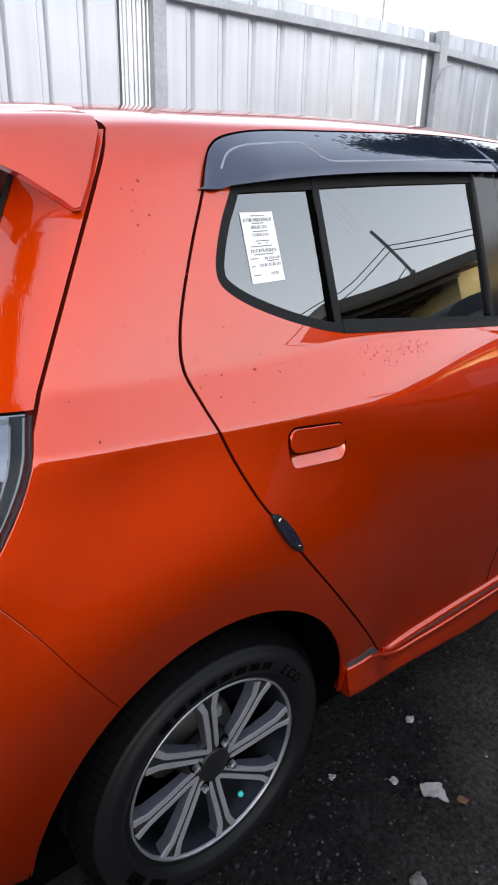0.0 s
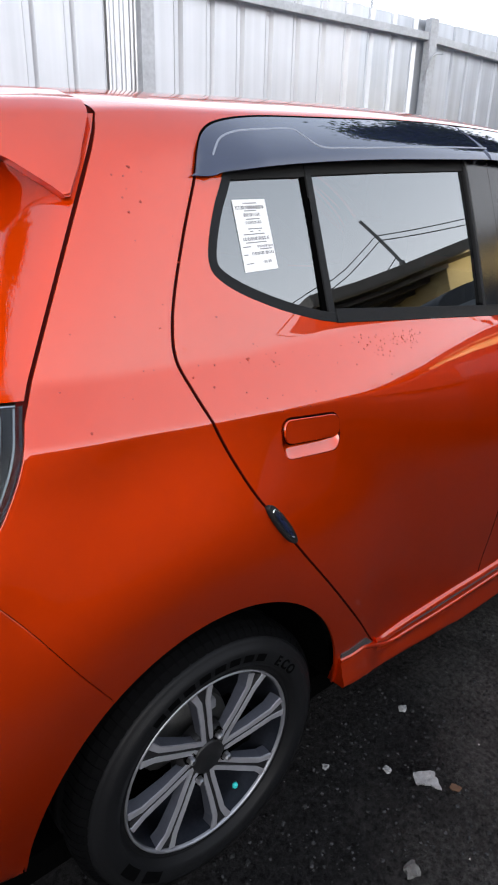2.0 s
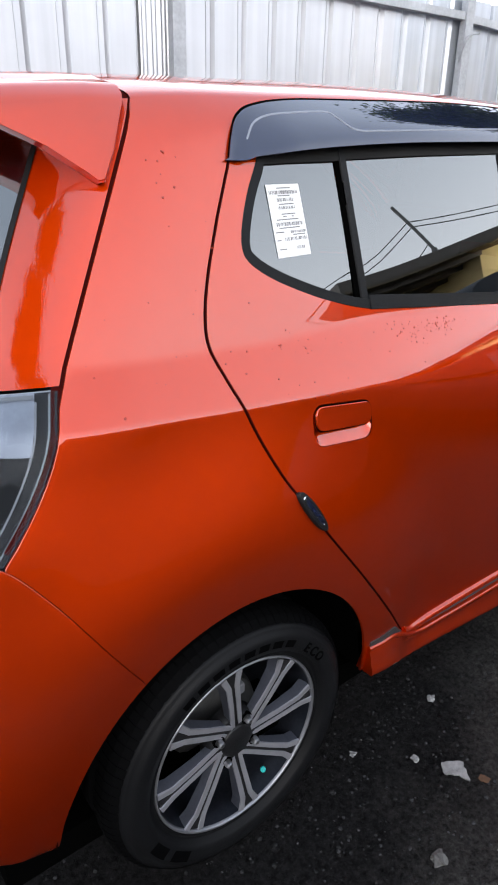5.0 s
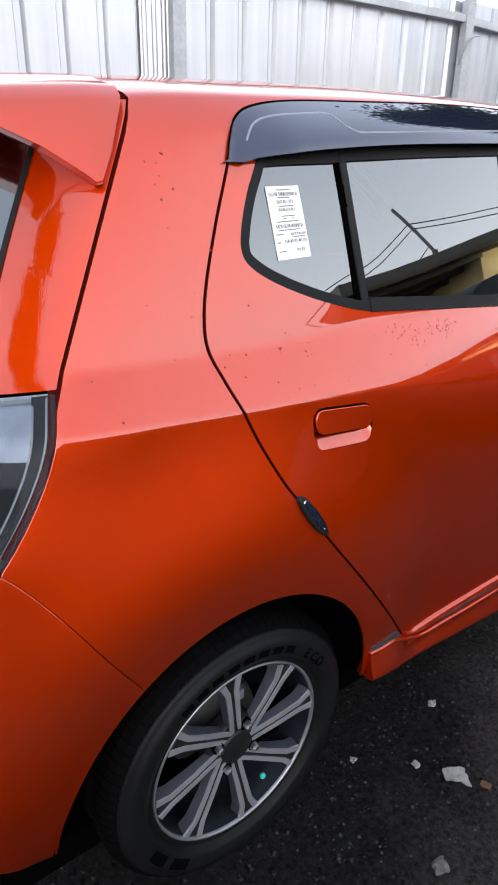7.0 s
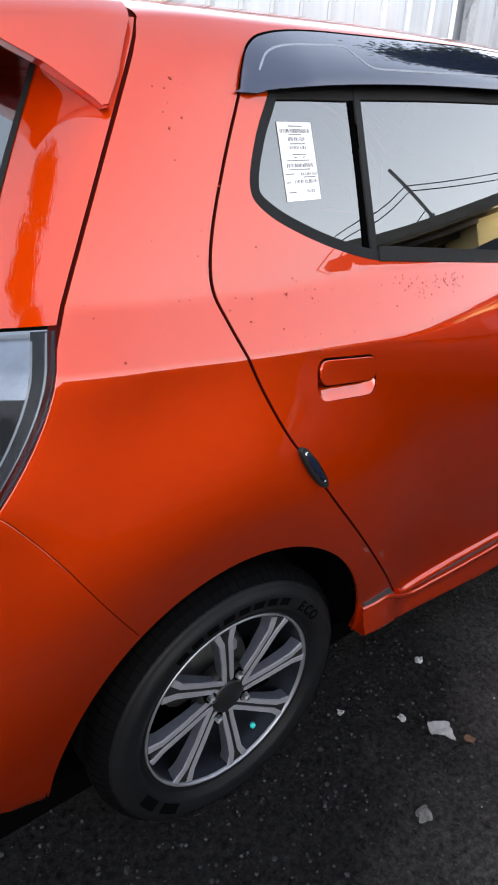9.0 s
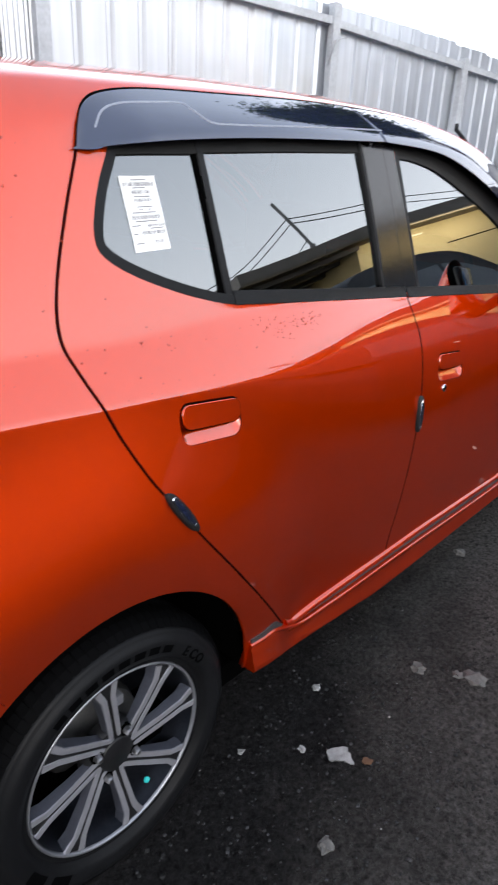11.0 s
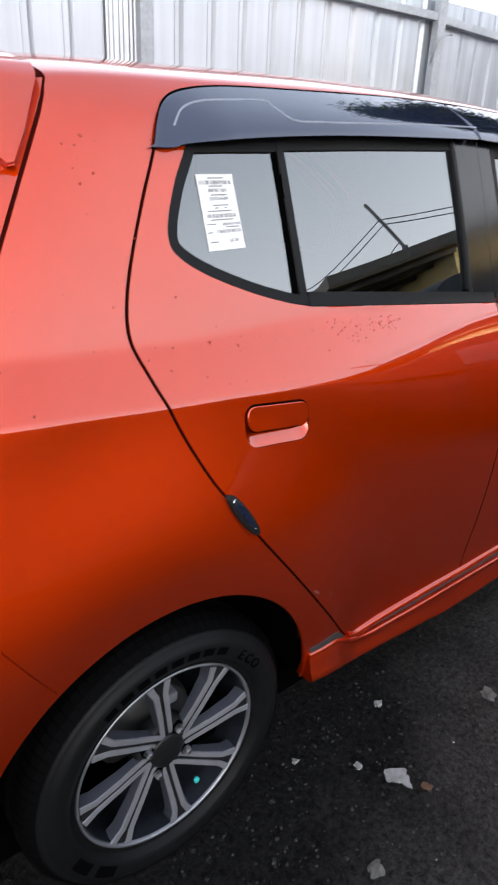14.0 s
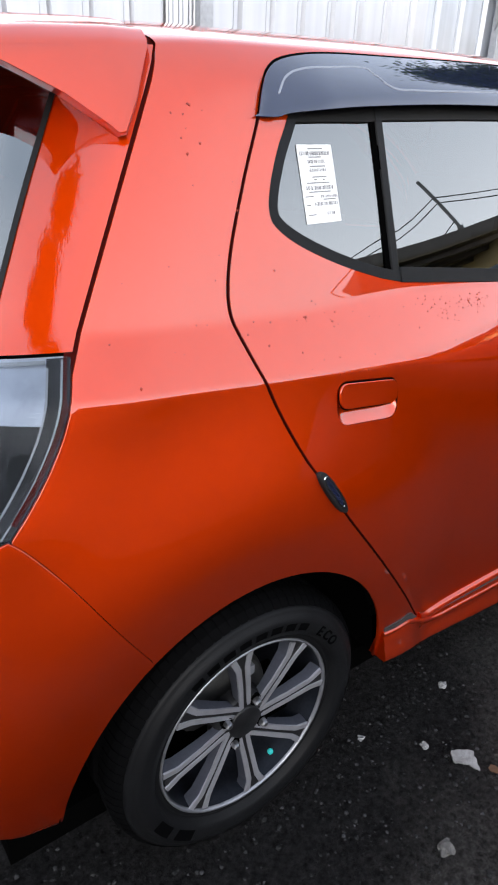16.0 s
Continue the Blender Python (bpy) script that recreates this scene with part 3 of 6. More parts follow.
def hood_rows():
    rows = []
    for x in np.linspace(2.26, 2.98, 16):
        z = float(rail_z(x))
        y = float(side_y(x, z))
        u = np.linspace(0, 1, 14)
        dx = 0.14 * (1 - (1 - u) ** 2)
        right = np.stack([x + dx, y + (HALF - y) * u, z + 0.05 * (1 - (1 - u) ** 3)], -1)
        left = right[::-1][1:] * (1, -1, 1) + (0, 2 * HALF, 0)
        rows.append(np.concatenate([right, left]))
    return rows


loft("bonnet", hood_rows(), M_PAINT, car)


def nose_rows():
    rows = []
    for z in np.linspace(0.85, 0.22, 12):
        u = np.linspace(0, 1, 14)
        y0 = float(side_y(3.0, min(z, 0.78)))
        dx = 0.14 * (1 - (1 - u) ** 2) + 0.04 * math.sin((0.85 - z) * 4)
        right = np.stack([3.0 + dx, y0 + (HALF - y0) * u, np.full(14, z)], -1)
        left = right[::-1][1:] * (1, -1, 1) + (0, 2 * HALF, 0)
        rows.append(np.concatenate([right, left]))
    return rows


loft("front_bumper", nose_rows(), M_PAINT, car)


def tail_curve(x0, y0, n=18, depth=0.17, round_=0.12, w0=0.0, w1=None):
    """Plan of the tail: turns from the side at (x0, y0) across the car; w is the distance across from the edge."""
    w = np.linspace(w0, HALF - y0 if w1 is None else w1, n)
    return np.stack([x0 - depth * (1 - np.exp(-w / round_)), y0 + w], -1)


def droop(z, w):
    """The lamp's upper edge falls away towards the middle of the car."""
    share = smoothstep(1.27, 1.06, z) if z > 1.06 else (z - 0.846) / 0.214
    return z - 0.19 * np.minimum(w, 0.25) * share


def tail_rows(z0, z1, n, w0=0.0, w1=None, depth=0.17, out=0.0, k=18):
    rows = []
    for z in np.linspace(z0, z1, n):
        x0 = float(seam_x(z)) - 0.0005
        y0 = float(side_y(x0, z)) + 0.001
        c = tail_curve(x0 - out * 0.4, y0 - out, k, depth, w0=w0, w1=w1)
        rows.append(np.concatenate([c, droop(z, c[:, 1] - y0 + out)[:, None]], 1))
    return rows


def mirrored(rows):
    return [np.asarray(r)[::-1] * (1, -1, 1) + (0, 2 * HALF, 0) for r in rows]


for rows in (tail_rows(1.432, 1.063, 18, 0, 0.088), mirrored(tail_rows(1.432, 1.063, 18, 0, 0.088))):
    loft("tailgate_pillar", rows, M_PAINT, car, thick=0.0)
rg = tail_rows(1.422, 1.063, 18, 0.088)
loft("rear_window", [np.concatenate([r, m[1:]]) for r, m in zip(rg, mirrored(rg))], M_GLASS, car)
for rows in (tail_rows(1.058, 0.846, 16, 0, 0.25), mirrored(tail_rows(1.058, 0.846, 16, 0, 0.25))):
    loft("tail_lamp", rows, M_LENS, car)
rg = tail_rows(1.058, 0.848, 10, 0.255)
loft("tailgate", [np.concatenate([r, m[1:]]) for r, m in zip(rg, mirrored(rg))], M_PAINT, car)


def bump_rows():
    rows = []
    for z in np.linspace(0.85, 0.30, 12):
        y0 = float(side_y(-0.535, z))
        c = tail_curve(-0.53, y0, 16, 0.05, 0.15)
        r = np.concatenate([c, np.full((16, 1), z)], 1)
        rows.append(np.concatenate([r, mirrored([r])[0][1:]]))
    return rows


loft("rear_bumper_face", bump_rows(), M_PAINT, car)

def strip_on_side(name, line, width, off, material, parent, both=True, thick=0.002):
    """A narrow strip that follows a line on the side surface."""
    t = np.gradient(line, axis=0)
    t /= np.linalg.norm(t, axis=1, keepdims=True)
    n = np.stack([-t[:, 1], t[:, 0]], -1)
    if callable(off):
        outline = np.concatenate([line + n * width / 2, (line - n * width / 2)[::-1]])
        return side_skin(name, outline, material, parent, surf=bumped(off), thick=thick, step=0.05, both=both)
    outline = np.concatenate([line + n * width / 2, (line - n * width / 2)[::-1]])
    return side_skin(name, outline, material, parent, off=off, thick=thick, step=0.05, both=both)


# windows
def glass_y(x, z):
    """Window panes: straight from belt to roof, with a slight bow."""
    a, b = side_y(x, 1.13 + 0 * z), side_y(x, 1.33 + 0 * z)
    u = (z - 1.13) / 0.20
    return a + (b - a) * u - 0.003 * u * (1 - u)


def glass_surf(off):
    def surf(x, z, e=1e-3):
        y = glass_y(x, z) + off
        n = np.stack([(glass_y(x + e, z) - glass_y(x - e, z)) / (2 * e), -np.ones_like(y), (glass_y(x, z + e) - glass_y(x, z - e)) / (2 * e)], -1)
        return np.stack([x, y, z], -1), n / np.linalg.norm(n, axis=-1, keepdims=True)
    return surf


def window(opening, glass_off=0.009):
    ring = grow(opening, -0.0165)
    side_skin("window_seal", opening, M_RUBBER, car, holes=[ring], off=-0.001, thick=0.012, step=0.05)
    side_skin("window_glass", grow(opening, -0.010), M_GLASS, car, surf=glass_surf(glass_off), thick=0.0, step=0.04)


window(w_rear)
window(w_front)
# quarter-light divider and the belt seal
side_skin("window_divider", dense([(0.340, 1.40), (0.354, 1.40), (0.374, 1.100), (0.357, 1.106), (0.340, 1.40)])[:-1], M_RUBBER, car, off=0.001, thick=0.007)
side_skin("divider_channel", dense([(0.330, 1.40), (0.342, 1.40), (0.359, 1.105), (0.344, 1.108), (0.330, 1.40)])[:-1], M_DARK, car, off=0.0055, thick=0.002)
side_skin("belt_seal", dense([(0.374, 1.120), (0.374, 1.095), (1.036, 1.042), (1.033, 1.066), (0.374, 1.120)])[:-1], M_RUBBER, car, off=-0.0035, thick=0.010)
side_skin("belt_seal", dense([(1.045, 1.064), (1.048, 1.040), (1.95, 0.970), (1.95, 0.994), (1.045, 1.064)])[:-1], M_RUBBER, car, off=-0.0035, thick=0.010)
sm = dense(S_MID, 0.01)
sm = sm[sm[:, 1] > 1.052]
sm = sm[sm[:, 1] < 1.44]
side_skin("door_pillar", np.concatenate([shift(sm, -0.0015), dense([(0.939, 1.056), (0.921, 1.20), (0.890, 1.425), (0.970, 1.432)])]), M_PILLAR, car, surf=glass_surf(-0.0022), thick=0.004)
side_skin("door_pillar", np.concatenate([shift(sm, 0.0015), dense([(1.107, 1.045), (1.074, 1.22), (1.032, 1.428), (0.986, 1.432)])]), M_PILLAR, car, surf=glass_surf(-0.0022), thick=0.004)
# dark upper frame of the windows, in the shade of the visors
side_skin("window_top_frame", np.concatenate([dense([(0.139, 1.348), (0.225, 1.353), (0.325, 1.357), (0.36, 1.361), (0.59, 1.373), (0.87, 1.384), (0.915, 1.386)]), dense([(0.90, 1.432), (0.60, 1.430), (0.160, 1.418)])]), M_SMOKE, car, off=0.003, thick=0.004)
side_skin("window_top_frame", np.concatenate([catmull([(1.052, 1.378), (1.155, 1.373), (1.275, 1.352), (1.435, 1.301), (1.62, 1.232), (1.79, 1.155), (1.86, 1.12)], 8), dense([(1.90, 1.165), (1.70, 1.30), (1.50, 1.39), (1.30, 1.42), (1.045, 1.428)])]), M_SMOKE, car, off=0.003, thick=0.004)
# front corner of the door window behind the mirror
side_skin("mirror_sail", dense([(1.738, 0.985), (1.96, 0.985), (2.01, 1.06), (1.93, 1.155), (1.885, 1.19), (1.85, 1.10), (1.80, 1.03), (1.738, 0.985)])[:-1], M_DARK, car, off=-0.004, thick=0.01)

side_skin("pillar_trim", np.concatenate([dense([(1.60, 1.403), (1.65, 1.3895), (1.87, 1.2855), (2.03, 1.1825), (2.075, 1.145), (2.045, 1.02), (1.98, 1.03)]), dense([(1.93, 1.150), (1.86, 1.215), (1.72, 1.288)])]), M_SMOKE, car, off=-0.003, thick=0.006)

# rain visors
def visor_off(x, z):
    """The visor stands further off towards its lower edge."""
    top = np.interp(x, V_TOP[:, 0], V_TOP[:, 1])
    return 0.008 + 0.022 * smoothstep(-0.01, 0.075, top - z) * (0.35 + 0.65 * smoothstep(0.09, 0.22, x))


vis_low = catmull([(0.070, 1.353), (0.108, 1.354), (0.144, 1.362), (0.305, 1.379), (0.550, 1.395), (0.960, 1.411)], 6)
vt = V_TOP[1:] - np.array([0.004, 0])
vr = np.concatenate([vis_low, [(0.940, 1.483)], vt[(vt[:, 0] < 0.93)][::-1]])
side_skin("rain_visor", vr, M_VISOR, car, surf=bumped(visor_off), thick=0.003, step=0.015)
vis_low2 = catmull([(0.968, 1.411), (1.262, 1.396), (1.513, 1.330), (1.66, 1.268), (1.775, 1.205)], 6)
vf = np.concatenate([vis_low2, vt[(vt[:, 0] > 0.96) & (vt[:, 0] < 1.80)][::-1], [(0.948, 1.483)]])
side_skin("rain_visor", vf, M_VISOR, car, surf=bumped(visor_off), thick=0.003, step=0.015)


# visor's moulded line and clips
VL = catmull([(0.128, 1.385), (0.150, 1.410), (0.190, 1.424), (0.26, 1.432), (0.331, 1.437), (0.350, 1.428), (0.381, 1.410), (0.45, 1.411), (0.60, 1.419), (0.80, 1.430), (0.985, 1.437)], 6)


strip_on_side("visor_moulding", VL - np.array([0.012, 0]), 0.0019, lambda x, z: visor_off(x, z) + 0.0012, mat("silver_line", (0.26, 0.27, 0.31), rough=0.3, metal=0.4), car)

# lower edge of the doors: dark gap strip and the lip of the skirt
swept("sill_tape", 0.338, 2.05, [(0.016, -0.004), (0.016, 0.0035), (0.036, 0.0050), (0.036, -0.004)], mat("grey_sill_tape", (0.034, 0.032, 0.033), rough=0.55, var=0.25, scale=20))
swept("door_fold", 0.497, 2.04, [(-0.002, -0.004), (0.0, 0.0), (0.0015, 0.003), (0.0035, 0.0065), (0.0065, 0.0095), (0.010, 0.0110), (0.0145, 0.0110), (0.0165, 0.0095), (0.0165, -0.004)], M_PAINT)
strip_on_side("visor_gap", V_TOP[1:] + np.array([-0.0005, 0.001]), 0.0036, -0.0012, M_DARK, car)

# ---- door handles ----
def cup_surface(outline, depth):
    """A scoop behind an opening in the door: its floor rises inwards from the lower edge."""
    lower = outline[outline[:, 1] < outline[:, 1].mean() - 0.6 * (outline[:, 0] - outline[:, 0].mean()) * 0.1]
    order = np.argsort(lower[:, 0])
    lower = lower[order]

    def surf(x, z):
        p, n = side_point(x, z)
        d = np.min(np.hypot(x[:, None] - outline[None, :, 0], z[:, None] - outline[None, :, 1]), 1)
        rise = np.clip((z - np.interp(x, lower[:, 0], lower[:, 1])) / 0.034, 0, 1)
        q = p - n * (0.001 + depth * rise * np.clip(d / 0.006, 0, 1))[:, None]
        return q, n
    return surf


def handle(outline, parent_door, x0, x1, z0, z1, slant):
    v2, tri = fill(outline, [], 0.006)
    p, _ = cup_surface(outline, 0.014)(v2[:, 0], v2[:, 1])
    for flip in (False, True):
        q = p * (1, -1, 1) + (0, 2 * HALF, 0) if flip else p
        mesh_ob("handle_cup", q, tri[:, ::-1] if flip else tri, M_PAINT, parent_door)
    # the flap covers the upper part
    flap = rounded(x0, z0, x1, z1, slant, 0.016)
    # black sheet behind the flap that stands in for shade round its edge
    side_skin("handle_gap_shade", grow(flap, 0.0032), M_DARK, parent_door, off=0.0012, thick=0.0, step=0.012)
    side_skin("handle_flap", flap, M_PAINT, parent_door, off=-0.004, thick=0.012, step=0.012)


handle(cup_r, rear_door, 0.172, 0.313, 0.912, 0.954, -0.10)
handle(cup_f, front_door, 1.160, 1.300, 0.834, 0.874, -0.09)


def disc(name, c, n, r, h, material, parent, seg=24, dome=0.0):
    """A short round button at c that points along n."""
    q = Vector(n).to_track_quat("Z", "Y")
    verts = [Vector(c) + q @ Vector((r * math.cos(a), r * math.sin(a), z)) for z, rr in ((0, 1), (h, 1)) for a in [2 * math.pi * k / seg for k in range(seg)]]
    verts += [Vector(c) + q @ Vector((0.8 * r * math.cos(a), 0.8 * r * math.sin(a), h + dome * 0.7)) for a in [2 * math.pi * k / seg for k in range(seg)]]
    verts.append(Vector(c) + q @ Vector((0, 0, h + dome)))
    faces = [(i + j * seg, (i + 1) % seg + j * seg, (i + 1) % seg + (j + 1) * seg, i + (j + 1) * seg) for j in range(2) for i in range(seg)]
    faces += [(2 * seg + i, 2 * seg + (i + 1) % seg, 3 * seg) for i in range(seg)]
    return mesh_ob(name, verts, faces, material, parent)


def at_side(x, z, off=0.0):
    p, n = side_point(np.array([x]), np.array([z]), off)
    return Vector(p[0]), Vector(n[0])


c, n = at_side(1.190, 0.775)
lock = disc("door_lock", c, n, 0.011, 0.003, M_CHROME, front_door, dome=0.0015)
disc("key_slot", c + n * 0.0042, n, 0.004, 0.001, M_DARK, lock, 12)


# ---- scuffs and dried splashes on the front door ----
M_SCUFF = mat("pale_paint_scuff", (0.42, 0.17, 0.13), rough=0.7, var=0.4, scale=60)
for x0, z0, x1, z1, wide in ((1.677, 0.725, 1.765, 0.709, 0.004), (1.814, 0.721, 1.870, 0.716, 0.006), (1.956, 0.628, 1.995, 0.617, 0.006), (1.647, 0.675, 1.705, 0.659, 0.004), (1.925, 0.466, 2.025, 0.441, 0.008), (1.860, 0.474, 1.900, 0.467, 0.006), (1.490, 0.503, 1.535, 0.482, 0.010), (1.255, 0.895, 1.300, 0.892, 0.003), (1.602, 0.744, 1.634, 0.738, 0.003)):
    u = np.linspace(0, 1, 9)
    wob = 0.25 * np.sin(u * 19 + x0 * 40)
    line = np.stack([x0 + (x1 - x0) * u, z0 + (z1 - z0) * u], -1)
    half = wide / 2 * np.sqrt(np.clip(1 - (2 * u - 1) ** 2, 0.02, 1))
    scuff = np.concatenate([line + np.stack([0 * u, half * (1 + wob)], -1), (line - np.stack([0 * u, half * (1 - wob)], -1))[::-1]])
    side_skin("scuff", scuff, M_SCUFF, front_door, off=-0.0004, thick=0.0, both=False)

# ---- edge guards on the doors ----
def guard(x0, z0, x1, z1, width, parent_door):
    """A slim bumper: black lozenge with a chrome ring and a dark inlay."""
    a, b = np.array([x0, z0]), np.array([x1, z1])
    d = (b - a) / np.linalg.norm(b - a)
    nn = np.array([-d[1], d[0]])
    L = np.linalg.norm(b - a)
    t = np.radians(np.linspace(0, 360, 36, endpoint=False))

    def lens(k, w):
        return np.array([(a + b) / 2 + d * (L / 2 * k * np.cos(q)) + nn * (w / 2 * np.sign(np.sin(q)) * abs(np.sin(q)) ** 0.8) for q in t])
    ob = side_skin("edge_guard", lens(1.0, width), M_PLASTIC, parent_door, off=-0.010, thick=0.012, step=0.01, both=False, label="black edge guard with a chrome ring")
    side_skin("chrome_ring", lens(0.80, width * 0.72), M_CHROME, ob, holes=[lens(0.68, width * 0.46)], off=-0.0125, thick=0.003, step=0.01, both=False)
    side_skin("inlay", lens(0.66, width * 0.44), M_VISOR, ob, off=-0.0115, thick=0.001, step=0.01, both=False)
    return ob


guard(0.103, 0.823, 0.158, 0.741, 0.021, rear_door)
guard(1.048, 0.782, 1.043, 0.680, 0.020, front_door)

# ---- paper label inside the quarter light ----
M_PAPER = mat("white_label_paper", (0.80, 0.80, 0.80), rough=0.6, var=0.03, scale=30)
M_INK = mat("grey_print", (0.21, 0.21, 0.22), rough=0.7)
LT = [np.array(v) for v in ((0.156, 1.318), (0.233, 1.320), (0.242, 1.204), (0.162, 1.201))]


def on_label(u, v):
    return (LT[0] * (1 - u) + LT[1] * u) * (1 - v) + (LT[3] * (1 - u) + LT[2] * u) * v


def label_patch(name, u0, v0, u1, v1, off, material, parent):
    q = dense([on_label(u0, v0), on_label(u1, v0), on_label(u1, v1), on_label(u0, v1), on_label(u0, v0)], 0.02)[:-1]
    return side_skin(name, q, material, parent, off=off, thick=0.0, step=0.03, both=False)


label = label_patch("window_label", 0, 0, 1, 1, 0.0070, M_PAPER, None)
tagged(label, "white printed paper label stuck to the quarter window", "label")
rl = random.Random(5)
for v0, v1, u0, u1 in ((0.085, 0.135, 0.06, 0.92), (0.19, 0.235, 0.26, 0.76), (0.30, 0.34, 0.26, 0.76), (0.52, 0.57, 0.12, 0.90), (0.64, 0.675, 0.5, 0.98), (0.73, 0.775, 0.30, 0.96), (0.86, 0.90, 0.60, 0.84)):
    bars = []
    u = u0
    verts, faces = [], []
    while u < u1:
        w = rl.choice((0.008, 0.012, 0.020, 0.030))
        q = np.array([on_label(*c) for c in ((u, v0), (min(u + w, u1), v0), (min(u + w, u1), v1), (u, v1))])
        p, _ = side_point(q[:, 0], q[:, 1], 0.0066)
        k = len(verts)
        verts += list(p)
        faces.append((k, k + 1, k + 2, k + 3))
        u += w + rl.choice((0.008, 0.014, 0.022))
    tagged(mesh_ob("barcode", verts, faces, M_INK, label, smooth=False), kind="stuff")
for v0, u0, u1 in ((0.045, 0.30, 0.72), (0.15, 0.30, 0.66), (0.265, 0.30, 0.74), (0.40, 0.32, 0.74), (0.435, 0.36, 0.46), (0.435, 0.62, 0.68), (0.475, 0.15, 0.80), (0.59, 0.18, 0.80), (0.645, 0.06, 0.30), (0.69, 0.56, 0.92), (0.755, 0.06, 0.18), (0.88, 0.08, 0.30)):
    label_patch("print_line", u0, v0, u1, v0 + 0.014, 0.0066, M_INK, label)

# ---- spoiler ----
def spoiler():
    rows = []
    for y in np.concatenate([[0.196, 0.200, 0.207, 0.214, 0.221, 0.230, 0.242], np.linspace(0.26, 0.80, 16)]):
        k = smoothstep(0.22, 0.34, y)
        lift = -0.008 + 0.0165 * (1 - math.exp(-max(0, y - 0.197) / 0.006)) + 0.040 * (1 - math.exp(-(y - 0.196) / 0.20)) + 0.010 * (1 - (1 - (y - 0.196) / 0.604) ** 2)
        back = 0.06 * smoothstep(0.2, 0.8, y)
        top = [(-0.066, 1.441 + lift), (-0.12, 1.438 + lift), (-0.22, 1.429 + lift), (-0.33 - back, 1.416 + lift * 0.9), (-0.345 - back, 1.409 + lift * 0.8)]
        low = [(-0.335 - back, 1.412 + 0.012 * k), (-0.275, 1.394 + 0.018 * k), (-0.205, 1.362 + 0.045 * k), (-0.150, 1.326 + 0.08 * k), (-0.138, 1.316 + 0.086 * k), (-0.128, 1.318 + 0.085 * k), (-0.104, 1.36 + 0.05 * k)]
        pts = np.array(top + low + [top[0]])
        c = pts.mean(0)
        inset = {0.196: 0.915, 0.2: 0.955, 0.207: 0.986}.get(round(float(y), 4), 1.0)
        pts = c + (pts - c) * inset
        yy = np.array([float(side_y(seam_x(q[1]), q[1])) * (1 - k) + 0.20 * k - 0.010 + (y - 0.196) + 0.16 * max(0, -0.13 - q[0]) * (1 - k) for q in pts])
        rows.append(np.stack([pts[:, 0] - 0.009, yy, pts[:, 1]], -1))
    full = rows + [r * (1, -1, 1) + (0, 2 * HALF, 0) for r in rows[::-1][1:]]
    k = len(full[0])
    verts = np.concatenate(full)
    faces = [(i * k + j, i * k + j + 1, (i + 1) * k + j + 1, (i + 1) * k + j) for i in range(len(full) - 1) for j in range(k - 1)]
    faces += [tuple(range(k - 1))[::-1], tuple(range((len(full) - 1) * k, len(full) * k - 1))]
    ob = mesh_ob("spoiler", verts, faces, M_PAINT, car)
    ob.data.set_sharp_from_angle(angle=radians(46))
    return ob


spoiler()

# tail lamp: inner body behind the lens
def lamp_inner(out, w0, w1, z0, z1, material, name, both=True):
    rows = []
    for z in np.linspace(z0, z1, 10):
        x0 = float(seam_x(z)) - GAP
        y0 = float(side_y(x0, z)) + 0.001
        cc = tail_curve(x0 + 0.004 + out * 0.5, y0 + out, 14, 0.17, w0=w0, w1=w1)
        rows.append(np.concatenate([cc, droop(z, cc[:, 1] - y0 - out)[:, None]], 1))
    loft(name, rows, material, car)
    if both:
        loft(name, mirrored(rows), material, car)


M_LAMP = mat("dark_lamp_bowl", (0.010, 0.010, 0.012), rough=0.35, spec=0.2, var=0.2, scale=30)
M_LAMP_SILVER = mat("silvered_lamp_bowl", (0.36, 0.40, 0.48), rough=0.35, metal=0.5, var=0.15, scale=25)
M_LAMP_LINE = mat("bright_lamp_line", (0.28, 0.30, 0.33), rough=0.3, metal=0.3, var=0.1, scale=25)
M_LAMP_GREY = mat("grey_lamp_bezel", (0.020, 0.021, 0.024), rough=0.4, spec=0.1, var=0.1, scale=30)
lamp_inner(0.010, 0.0, 0.25, 0.975, 0.848, M_LAMP, "lamp_bowl")
lamp_inner(0.010, 0.0, 0.25, 1.056, 0.975, M_LAMP_SILVER, "lamp_reflector")
lamp_inner(0.007, 0.018, 0.045, 0.975, 0.850, M_LAMP_GREY, "lamp_bezel")
lamp_inner(0.004, 0.0, 0.019, 1.056, 0.849, M_LAMP_GREY, "lamp_border")
lamp_inner(0.003, 0.0055, 0.0072, 1.054, 0.849, M_LAMP_LINE, "lamp_line")
lamp_inner(0.003, 0.0170, 0.0190, 1.046, 0.851, M_LAMP_LINE, "lamp_line")
lamp_inner(0.004, 0.02, 0.25, 1.054, 1.049, M_LAMP_LINE, "lamp_line")
lamp_inner(0.006, 0.05, 0.25, 0.872, 0.865, M_LAMP_LINE, "lamp_strip")

# black borders of the rear window
for rows in (tail_rows(1.420, 1.07, 16, 0.086, 0.094, out=0.002), mirrored(tail_rows(1.420, 1.07, 16, 0.086, 0.094, out=0.002))):
    loft("rear_window_border", rows, M_SMOKE, car)
# channel behind the tailgate's seam, its dark red carries the seam's shade
zc_ = np.linspace(1.442, 0.86, 40)
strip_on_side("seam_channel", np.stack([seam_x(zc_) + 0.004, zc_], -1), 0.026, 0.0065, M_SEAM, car)

